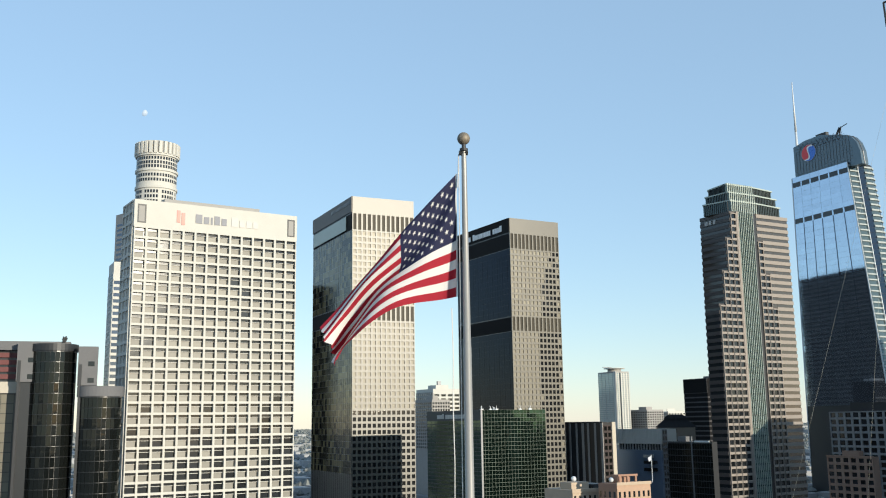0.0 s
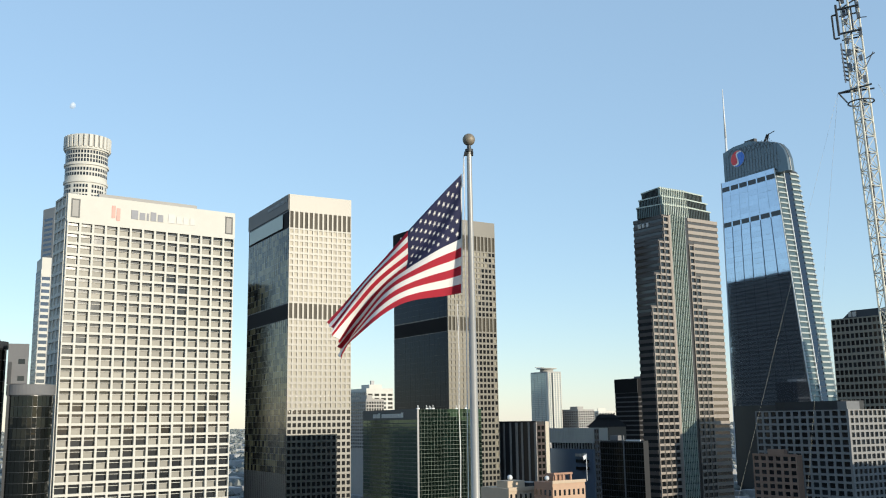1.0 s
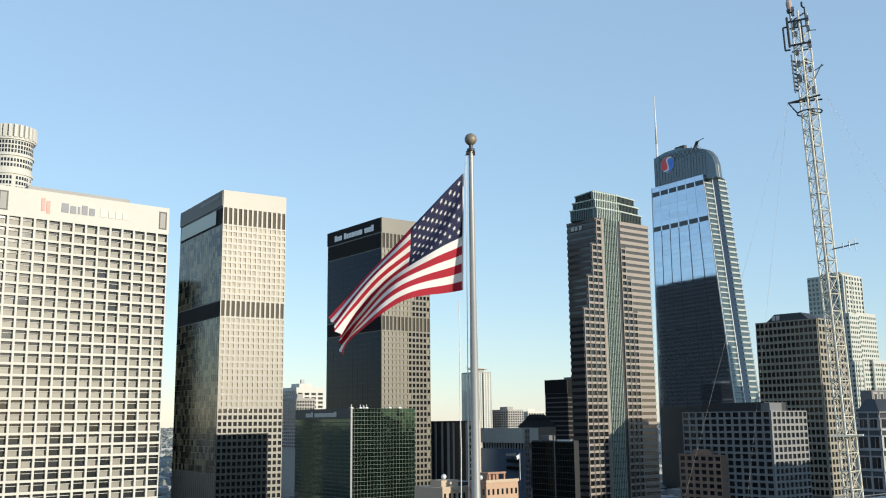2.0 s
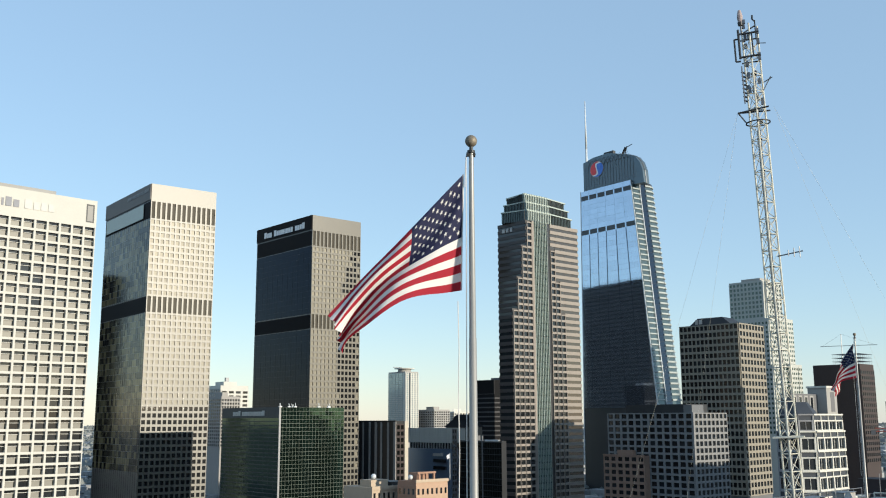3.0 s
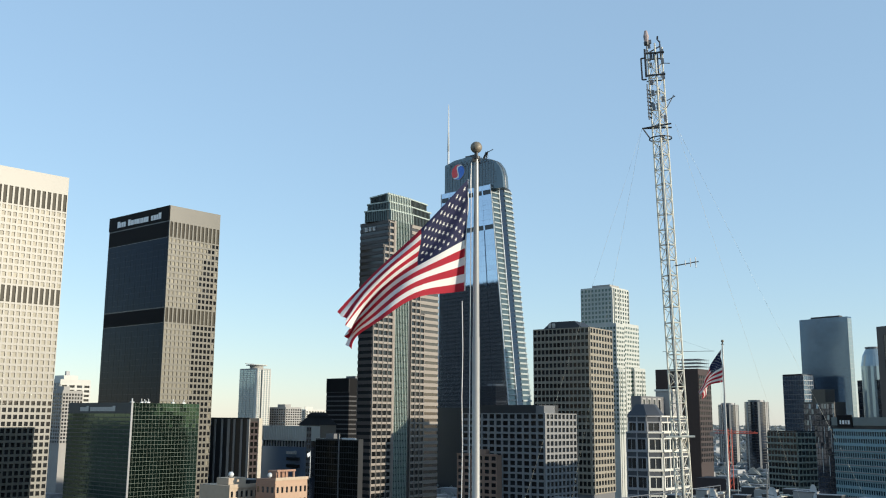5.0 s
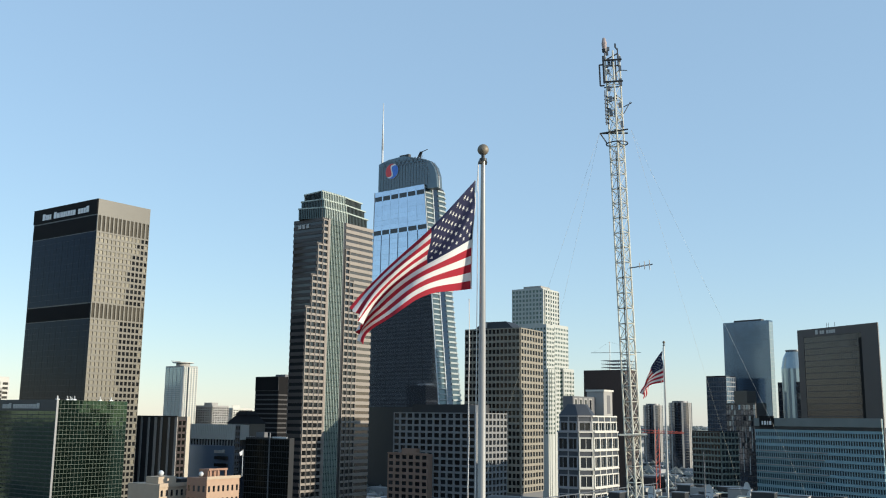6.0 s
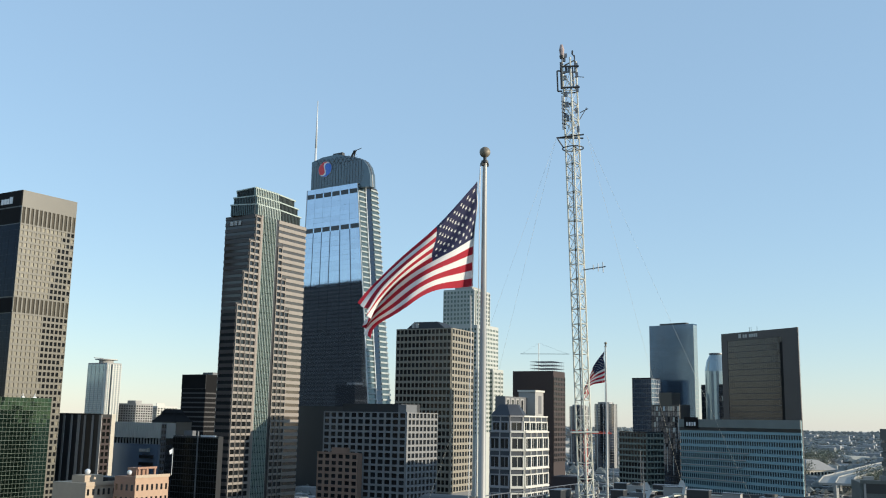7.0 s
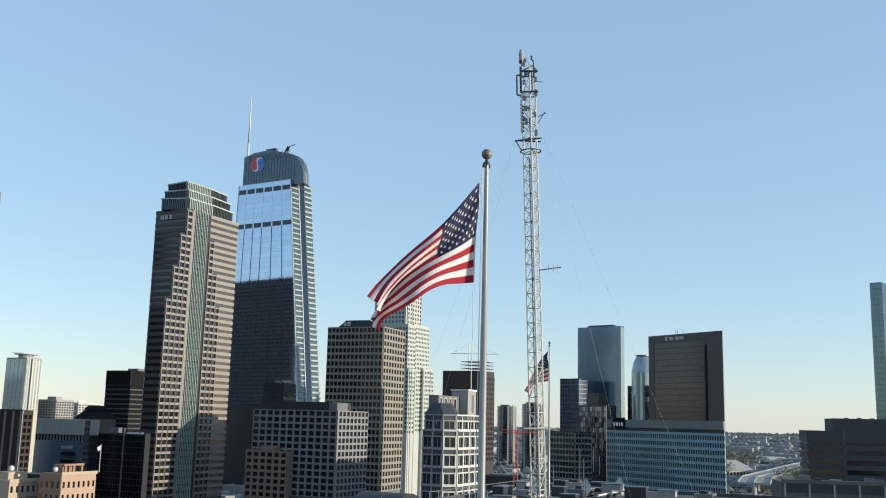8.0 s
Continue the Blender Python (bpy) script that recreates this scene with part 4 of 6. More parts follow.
def brown_building_site():
    b = Tower("office_tower", "dark red-brown tower with scaffolding on its roof", 477.0, 681.4, 31.4, 26, 39, 118.5, BRICK_BROWN, limit=90, base=11.6, size=0.977)
    b.grid("R", 40, 114, 7, 17, 0.3, 0.4, 0.4, BRICK_BROWN, GLASS_DARK)
    b.slab("plain_flank", "L", 0, 39, 0, 0.3, 30, 118.6, BRICK_BROWN)
    s = Shape()
    for i in range(7):
        for j in range(4):
            s.tube((1 + 4 * i, 1 + 7 * j, 118.5), (1 + 4 * i, 1 + 7 * j, 127), 0.09, 4)
    for z in (121, 124, 127):
        for j in range(4):
            s.tube((0, 1 + 7 * j, z), (26, 1 + 7 * j, z), 0.12, 4)
        for i in range(7):
            s.tube((1 + 4 * i, 0, z), (1 + 4 * i, 23, z), 0.12, 4)
    part("scaffold", s, METAL_GREY, b.root)
    b.done()
    c = thing("tower_crane", "thin pale tower crane with a long level jib", "crane", 493.0, 726.1, 12.0, -39.6, size=0.977)
    part("mast", Shape().tube((0, 0, -15), (0, 0, 146), 0.3, 4), METAL_GREY, c)
    part("jib", Shape().tube((-17, 0, 136), (28, 0, 136), 0.22, 4).tube((0, 0, 146), (26, 0, 136.3), 0.06, 4).tube((0, 0, 146), (-15, 0, 136.3), 0.06, 4), METAL_GREY, c)
    c = thing("tower_crane", "red tower crane with a level jib among low roofs", "crane", 262.0, 359.3, 7.2, -35.4, size=0.977)
    s = Shape()
    for dx in (-0.8, 0.8):
        for dy in (-0.8, 0.8):
            s.tube((dx, dy, -10), (dx, dy, 76), 0.16, 4)
    for k in range(30):
        s.tube((-0.8, -0.8, 2.5 * k), (0.8, -0.8, 2.5 * k + 2.5), 0.09, 4)
        s.tube((0.8, -0.8, 2.5 * k), (0.8, 0.8, 2.5 * k + 2.5), 0.09, 4)
    part("mast", s, PAINT_RED, c)
    s = Shape().tube((-7, 0, 74), (12, 0, 74), 0.2, 4).tube((-7, 0, 75.4), (12, 0, 74.4), 0.14, 4)
    for k in range(9):
        s.tube((-6 + 2 * k, 0, 74), (-5 + 2 * k, 0, 75.2), 0.08, 4)
    part("jib", s, PAINT_RED, c)
    part("counterweight", Shape().box(-8.5, -6.5, -0.6, 0.6, 72.6, 74.6), CONCRETE_GREY, c)
    b = Tower("office_block", "low dark red block beside the crane", 278.1, 383.3, 31.5, 14, 16, 52, BRICK_BROWN, limit=90, base=7.6, size=0.977)
    b.grid("R", 10, 50, 4, 10, 0.35, 0.4, 0.3, BRICK_BROWN, GLASS_DARK)
    b.done()


def banded_tower():
    """Cream and slate tower with cut corners, a set-back top floor and a raised gable."""
    plan = [(4.7, 3.8), (8.5, 0), (30, 0), (30, 12), (4.7, 12)]
    b = Tower("office_tower", "white and slate-blue postmodern tower with a cut corner", 176.6, 289.2, 31.3, 30, 12, 76.5, SLATE, limit=300, plan=plan, base=6.1, size=0.977)
    floor = 6.6

    def storey(p, q, z1, n_out, cols, frame, proud, low=floor):
        """Paired windows between piers, under a dark strip between two bands."""
        p, q, n_out = Vector((*p, 0)), Vector((*q, 0)), Vector((*n_out, 0)).normalized()
        t = (q - p) / cols

        def slab(name, a, c, d0, d1, z0, z2, mat):
            pts = [a + n_out * d0, c + n_out * d0, c + n_out * d1, a + n_out * d1]
            if (pts[1] - pts[0]).cross(pts[2] - pts[1]).z < 0:
                pts = pts[::-1]
            part(name, Shape().prism([(v.x, v.y) for v in pts], z0, z2), mat, b.root)

        slab("band", p, q, 0, proud, z1 - 0.55, z1, frame)
        slab("band", p, q, 0, proud * 0.7, z1 - 2.6, z1 - 2.15, frame)
        slab("band", p, q, 0, proud * 0.7, z1 - low, z1 - low + 0.3, frame)
        for i in range(cols + 1):
            c = p + t * i
            w = t.normalized() * (0.36 if 0 < i < cols else 0.6)
            slab("pier", c - w * (0 if i == 0 else 1), c + w * (0 if i == cols else 1), 0, proud * 0.8, z1 - low, z1 - 2.2, frame)
            w = t.normalized() * 0.22
            slab("strip_post", c - w * (0 if i == 0 else 1), c + w * (0 if i == cols else 1), 0, proud * 0.5, z1 - 2.2, z1 - 0.6, frame)
        for i in range(cols):
            a = p + t * (i + 0.12)
            for k in range(2):
                slab("window", a + t * (0.39 * k + 0.0), a + t * (0.39 * k + 0.36), 0.03, 0.1, z1 - low + 0.45, z1 - 2.8, GLASS_DARK)
            slab("mullion", a + t * 0.36, a + t * 0.39, 0.02, 0.3, z1 - low + 0.3, z1 - 2.8, frame)

    for j in range(6):
        z1 = 76.5 - floor * j
        storey((8.5, 0), (30, 0), z1, (0, -1), 4, STONE_WHITE, 0.8)
        storey((8.5, 0), (4.7, 3.8), z1, (-1, -1), 1, STONE_WHITE, 0.6)
        # flank trim is the white stone darkened, its shade put into colour
        storey((4.7, 3.8), (4.7, 12), z1, (-1, 0), 2, TRIM_SHADED, 0.5)
    b.box("rear_wing", 30, 37, 3, 12, 0, 75.5, CONCRETE_PALE)
    w = Shape()
    for j in range(14):
        for i in range(5):
            w.box(30.4 + 1.3 * i, 31.3 + 1.3 * i, 2.9, 2.97, 72.5 - 3.0 * j, 74.6 - 3.0 * j)
    part("glazing", w, GLASS_DARK, b.root, kind="stuff")
    # set-back floor
    part("top_floor", Shape().prism([(5.4, 4.4), (9.2, 0.8), (31, 0.8), (31, 11.6), (5.4, 11.6)], 76.5, 82.2), SLATE, b.root)
    storey((9.2, 0.8), (31, 0.8), 82.2, (0, -1), 4, STONE_WHITE, 0.6, 5.7)
    storey((9.2, 0.8), (5.4, 4.4), 82.2, (-3.6, -3.8), 1, TRIM_SHADED, 0.5, 5.7)
    storey((5.4, 4.4), (5.4, 11.6), 82.2, (-1, 0), 2, TRIM_SHADED, 0.5, 5.7)
    part("pediment", Shape().loft([(4.8, 4.0), (8.8, 0.4), (12, 0.4), (12, 11.8), (4.8, 11.8)], [(6.8, 6.0), (9.6, 3.2), (11, 3.2), (11, 9.0), (6.8, 9.0)], 82.2, 86.2), SLATE, b.root, "slate-blue hipped pediment")
    # raised gable and pale end block
    b.box("gable_body", 8, 32, 7.5, 11.5, 82.2, 89.2, CONCRETE_GREY)
    for i in range(4):
        b.box("gable_frame", 9.0 + 4.2 * i, 11.8 + 4.2 * i, 7.43, 7.49, 83.6, 88.6, CONCRETE_PALE)
        b.box("gable_window", 9.6 + 4.2 * i, 11.2 + 4.2 * i, 7.36, 7.43, 84.0, 88.0, GLASS_DARK)
    b.box("end_block", 27.5, 35.5, 4, 11, 76, 91.4, CONCRETE_PALE)
    b.box("end_block_cap", 27.0, 36, 3.6, 11.3, 91.4, 92.1, STONE_WHITE)
    # flat darker panel painted in for a recess in shade
    b.box("end_block_recess", 30.5, 33.5, 3.94, 4.0, 83, 90, CONCRETE_GREY)
    b.done()


def right_side():
    # blue glass tower and its lower neighbours
    b = Tower("apartment_tower", "tall pale blue mirror-glass apartment tower", 604.9, 646.4, 17.9, 7, 47, 169.8, GLASS_BLUE2, base=11.6, size=0.952)
    b.grid("L", 30, 168.5, 14, 34, 0.03, 0.05, 0.05, GLASS_NAVY, GLASS_BLUE2, tilt=0.1)
    b.grid("R", 30, 168.5, 2, 34, 0.06, 0.1, 0.1, METAL_GREY, GLASS_PALE)
    b.box("roof_screen", 1, 6, 8, 36, 169.8, 171.4, METAL_DARK)
    b.done()
    b = Tower("apartment_tower", "mid-rise blue glass apartment tower", 565.9, 659.2, 12.8, 14, 22, 116.5, GLASS_NAVY, limit=90, base=16.0, size=0.930)
    b.grid("L", 30, 115, 8, 20, 0.06, 0.1, 0.1, METAL_GREY, GLASS_BLUE2, tilt=0.2)
    b.grid("R", 30, 115, 5, 20, 0.1, 0.15, 0.2, METAL_GREY, GLASS_BLUE2)
    b.done()
    b = Tower("apartment_tower", "dark glass apartment tower with pale vertical streaks", 484.6, 537.2, 7.9, 12, 27, 90.0, STONE_DARK, limit=90, base=10.5, size=0.977)
    b.grid("L", 10, 89, 12, 20, 0.08, 0.12, 0.2, METAL_DARK, GLASS_NAVY, tilt=0.8)
    # pale strips paint streaks reflected in the dark glass
    for i in range(9):
        z = rng.uniform(36, 66)
        b.slab("balcony_rail", "L", 0.8 + 2.8 * i, 1.1 + 2.8 * i, 0, 0.4, z, z + rng.uniform(8, 20), METAL_PALE)
    b.box("stepped_top", 1, 11, 8, 20, 90, 99, STONE_DARK)
    b.done()
    b = Tower("office_block", "low green-grey office block with long balconies", 328.9, 394.8, 2.8, 12, 21, 73.8, GLASS_DARK, base=8.1, size=0.977)
    for j in range(12):
        b.bar("balcony_slab", "L", 0, 21, 0.8, 36 + 3.1 * j, 36.8 + 3.1 * j, GREEN_CONCRETE)
        b.bar("balcony_slab", "R", 0, 12, 0.8, 36 + 3.1 * j, 36.8 + 3.1 * j, GREEN_CONCRETE)
    b.grid("L", 36, 73, 9, 12, 0.12, 0.1, 0.4, GREEN_CONCRETE, GLASS_DARK)
    b.grid("R", 36, 73, 5, 12, 0.12, 0.1, 0.4, GREEN_CONCRETE, GLASS_DARK)
    b.done()
    # dark brown slab tower with a vertical slot
    b = Tower("office_tower", "dark brown office slab with a vertical slot and roof sign", 419.2, 371.7, -0.6, 26, 63.2, 135.7, GLASS_BRONZE2, plan=[(0, 0), (0.6, 0.3), (30, 28), (30, 63.2), (0, 63.2)], base=13.4, size=0.920)
    b.grid("L", 40, 131, 26, 24, 0.06, 0.14, 0.12, STONE_BROWN, GLASS_BRONZE2, a0=15.0, a1=58, tilt=0.3)
    b.slab("plain_bay", "L", 0, 12.4, 0, 0.3, 0, 135.9, STONE_BROWN)
    b.slab("slot", "L", 12.5, 14.6, 0.0, 0.05, 40, 128, INK)
    b.slab("plain_bay", "L", 58, 63.2, 0, 0.3, 0, 135.9, STONE_BROWN)
    b.slab("top_band", "L", 12.4, 58, 0, 0.3, 131, 135.9, STONE_BROWN)
    b.bars("L", 32, 132.2, 2.6, [0.5, 0.5, 0.6, 0.6, -0.4, 0.6, 0.6, -0.3, 0.8], LETTER_FAINT, 0.15, 0.2, "pale bars of a roof sign", 0.31)
    s = Shape()
    for y in (38, 43, 44.5):
        s.tube((6, y, 135.7), (6, y, 139.5), 0.12, 5)
    part("aerials", s, METAL_DARK, b.root)
    b.done()
    b = Tower("office_block", "dark glass office block behind the slab", 507.3, 514.9, 3.1, 10, 22.5, 105.3, GLASS_NAVY, limit=90, base=10.5, size=0.977)
    b.grid("L", 40, 105, 8, 16, 0.06, 0.15, 0.15, METAL_DARK, GLASS_NAVY)
    b.done()
    r = thing("glass_dome_tower", "pale glass tower with a rounded top", "office tower", 512.2, 526.8, 12.9, 3.1, size=0.949)
    part("drum", Shape().ring(0, 0, 9, -16, 116, 28), GLASS_PALE, r, smooth=False)
    part("dome", Shape().ring(0, 0, 9, 116, 124, 28, 7.5).ring(0, 0, 7.5, 124, 129, 28, 5), GLASS_PALE, r)
    part("rim", Shape().ring(0, 0, 5.6, 129, 130, 28), METAL_GREY, r)
    # teal strip-window block
    b = Tower("office_block", "teal-grey office block with long rows of narrow windows", 334.6, 300.1, -1.7, 24, 81.0, 84.0, CONCRETE_TEAL, limit=200, plan=[(0, 0), (0.6, 0.3), (26, 24), (26, 81), (0, 81)], base=5.5, size=0.967)
    for j in range(11):
        b.bar("spandrel", "L", 0, 81, 0.35, 78.6 - 3.4 * j - 1.3, 78.6 - 3.4 * j, CONCRETE_TEAL)
        if 2 < j < 8:
            b.bar("sunshade", "L", 32 + 2.5 * (j % 3), 80.5, 0.9, 78.6 - 3.4 * j - 0.5, 78.6 - 3.4 * j - 0.1, CONCRETE_PALE)
    for j in range(11):
        z = 78.6 - 3.4 * j - 1.3
        for i in range(53):
            b.pane("L", 0.7 + 1.52 * i, 1.5 + 1.52 * i, z - 2.05, z - 0.05, GLASS_TEAL, off=0.08, tilt=0.6)
    b.slab("top_band", "L", 0, 81.2, 0, 0.7, 80.2, 84.2, CONCRETE_TEAL2)
    b.slab("sill_band", "L", 0, 81.2, 0, 0.5, 78.6, 80.2, GLASS_TEAL)
    b.slab("sign_board", "L", 66.5, 76.5, 0.7, 1.3, 79.4, 85.2, INK, "black sign board with pale bars")
    b.bars("L", 67.8, 80.8, 2.4, [0.55, 0.3, 0.55, 0.4], LETTER_WHITE, 0.35, 0.15, "white bars of a sign", 1.3)
    b.done()
    # dark banded block at the edge, with its roof house, and the glass tower behind
    block = [(0, 0), (60, 0), (60, 30), (-12.5, 30), (-12.5, 7.5)]
    b = Tower("office_block", "dark grey office block with long black window bands", 329.7, 237.0, -46.2, 60, 30, 80.8, GLASS_DARK, plan=block, base=5.1, size=0.971)
    ring = [(-0.25, -0.6), (60.6, -0.6), (60.6, 30.6), (-13.1, 30.6), (-13.1, 7.1)]
    for j in range(12):
        z = 77.3 - 3.9 * j if j else 76.6
        part("spandrel", Shape().prism(ring, z, 81.1 if j == 0 else z + 2.0), CONCRETE_DARK, b.root)
    part("corner_pier", Shape().prism([(-0.9, 0.2), (-0.3, -0.9), (0.8, -0.8), (0.8, 0.2)], 0, 81.2), CONCRETE_DARK, b.root)
    b.box("roof_house", -3, 56, 6, 26, 81.1, 86.2, CONCRETE_DARK)
    for i in range(10):
        b.box("roof_unit", 2 + 5 * i, 3.5 + 5 * i, 7, 9, 86.2, 86.2 + rng.uniform(0.2, 0.7), METAL_GREY)
    b.done()
    b = Tower("office_tower", "blue-grey glass tower with a fine grid of panes", 480.5, 311.5, 13.8, 40, 6.5, 163.7, GLASS_NAVY, base=7.5, size=0.968)
    b.grid("R", 60, 163, 11, 34, 0.05, 0.06, 0.1, METAL_DARK, GLASS_NAVY, tilt=0.3)
    b.grid("L", 60, 163, 3, 34, 0.04, 0.06, 0.1, METAL_DARK, GLASS_RIBBON, tilt=0.3)
    b.done()


MULLION = material("pale green mullion", (0.075, 0.095, 0.08), 0.5, 0.3)
GLASS_SAIL = glass("grey crown glass", (0.105, 0.145, 0.17), 0.3, 0.5, 0.02, 0.1)
TRIM_SHADED = material("white trim darkened for shade", (0.24, 0.24, 0.25), 0.7, vary=0.1, scale=0.2)
METAL_FLANK = material("pale grey-green flank metal", (0.33, 0.36, 0.35), 0.5, vary=0.1)
METAL_PALE = material("pale grey metal", (0.4, 0.42, 0.43), 0.45, vary=0.08)
GREEN_CONCRETE = material("green-grey concrete", (0.2, 0.22, 0.19), 0.8, vary=0.15)
INK = material("matt black surface", (0.008, 0.008, 0.009), 0.7, spec=0.12)
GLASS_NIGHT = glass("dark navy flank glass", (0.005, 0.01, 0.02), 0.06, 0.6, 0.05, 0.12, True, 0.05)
# gold tone and pane-to-pane spread paint sunlight reflected in this flank
GLASS_FLANK = glass("flank glass coloured with gold glints", (0.075, 0.06, 0.032), 0.12, 0.2, 0.2, 1.6, True, 0.2)
GLASS_BLUE2 = glass("pale blue tower glass", (0.13, 0.2, 0.285), 0.14, 0.8, 0.01, 0.08)
GLASS_BRONZE2 = glass("dark brown tower glass", (0.04, 0.034, 0.034), 0.15, 0.3, 0.03, 0.12)
STONE_BROWN = material("dark brown granite", (0.055, 0.047, 0.046), 0.45, vary=0.12, scale=0.1)
CONCRETE_TEAL = material("teal-grey panels", (0.2, 0.33, 0.37), 0.6, vary=0.1, scale=0.15)
CONCRETE_TEAL2 = material("dull green-grey fascia", (0.16, 0.18, 0.17), 0.7, vary=0.15, scale=0.15)
CONCRETE_DARK = material("dark grey concrete", (0.06, 0.058, 0.06), 0.8, vary=0.12, scale=0.2)


# ---- low plastered blocks ----
def plaster_blocks():
    b = Tower("apartment_block", "cream plastered block with small square windows and a roof dish", 38.4, 310.8, 29.7, 17.8, 15.2, 58.2, STUCCO_CREAM, base=7.0, size=0.977)
    b.grid("R", 42.4, 57.4, 9, 4, 0.55, 0.5, 0.15, STUCCO_CREAM, GLASS_DARK)
    b.slab("string_course", "R", -0.2, 18.0, 0, 0.35, 53.3, 53.7, STUCCO_CREAM)
    b.slab("cornice", "R", -0.3, 18.1, 0, 0.5, 57.4, 58.6, STUCCO_CREAM)
    b.box("roof_house", 2, 9, 3, 9, 58.2, 60.4, STUCCO_CREAM)
    b.box("roof_house", 10, 16, 2, 10, 58.2, 59.6, METAL_DARK)
    part("roof_dish", Shape().ball((4.5, 5, 61.4), 0.9, 12, 8), METAL_WHITE, b.root, smooth=True)
    b.done()
    b = Tower("apartment_block", "terracotta plastered block with arched roof frames", 50.9, 302.4, 29.9, 13.5, 9, 60.4, STUCCO_TERRA, base=7.1, size=0.977)
    # front is peach, flank terracotta: sunlight and shade put into the colour
    b.slab("front_plaster", "R", 0, 13.5, 0, 0.04, 30, 60.0, STUCCO_PEACH)
    b.grid("R", 44, 59.0, 7, 4, 0.55, 0.52, 0.15, STUCCO_PEACH, GLASS_DARK)
    b.grid("L", 44, 59.0, 4, 4, 0.55, 0.52, 0.12, STUCCO_TERRA, GLASS_DARK)
    b.slab("cornice", "R", -0.2, 13.7, 0, 0.4, 60.0, 60.9, STUCCO_CREAM)
    for x in (2.0, 5.2, 8.4):
        b.box("roof_frame", x, x + 0.6, 1, 1.6, 60.4, 62.6, STUCCO_TERRA)
    b.box("roof_beam", 1.6, 9.4, 1, 1.6, 62.6, 63.2, STUCCO_TERRA)
    b.box("roof_house", 3, 8, 3, 7, 60.4, 62.9, STUCCO_TERRA)
    part("roof_dish", Shape().ball((1.2, 4, 61.5), 0.8, 12, 8), METAL_WHITE, b.root, smooth=True)
    b.done()
    f = thing("small_flagpole", "thin white flagpole with a small furled flag on the plaster block", "flagpole", 63.1, 308.8, 66.1, size=0.977)
    part("pole", Shape().tube((0, 0, 0), (0, 0, 8.5), 0.1, 6), METAL_WHITE, f)
    part("flag", Shape().add([(0, 0, 8.3), (-1.1, 0.2, 7.6), (-0.8, 0.1, 6.4), (0, 0, 7.0), (0, 0.12, 8.3), (-1.1, 0.32, 7.6), (-0.8, 0.22, 6.4), (0, 0.12, 7.0)],
                             [(0, 1, 2, 3), (7, 6, 5, 4), (0, 4, 5, 1), (1, 5, 6, 2), (2, 6, 7, 3), (3, 7, 4, 0)]), LETTER_WHITE, f)
    b = Tower("low_building", "low building with a curved dark roof", 89.3, 180.9, 31.0, 20, 12, 60.5, METAL_DARK, category="building", base=4.9, size=0.977)
    pts = [(20 * i / 14, 60.5 + 4.2 * math.sin(math.pi * i / 14)) for i in range(15)]
    s = Shape()
    s.add([(x, 0, z) for x, z in pts] + [(x, 12, z) for x, z in pts], [tuple(range(15)), tuple(range(29, 14, -1))] + [(i + 1, i, 15 + i, 16 + i) for i in range(14)])
    part("arched_roof", s, METAL_DARK, b.root)
    b.done()


# ---- lattice mast on the roof ----
ROOF_Z = 74.4
ROOF_TURN, ROOF_SIZE = 31.8, 1.181
ROOF_X, ROOF_Y = 6.7, 7.7


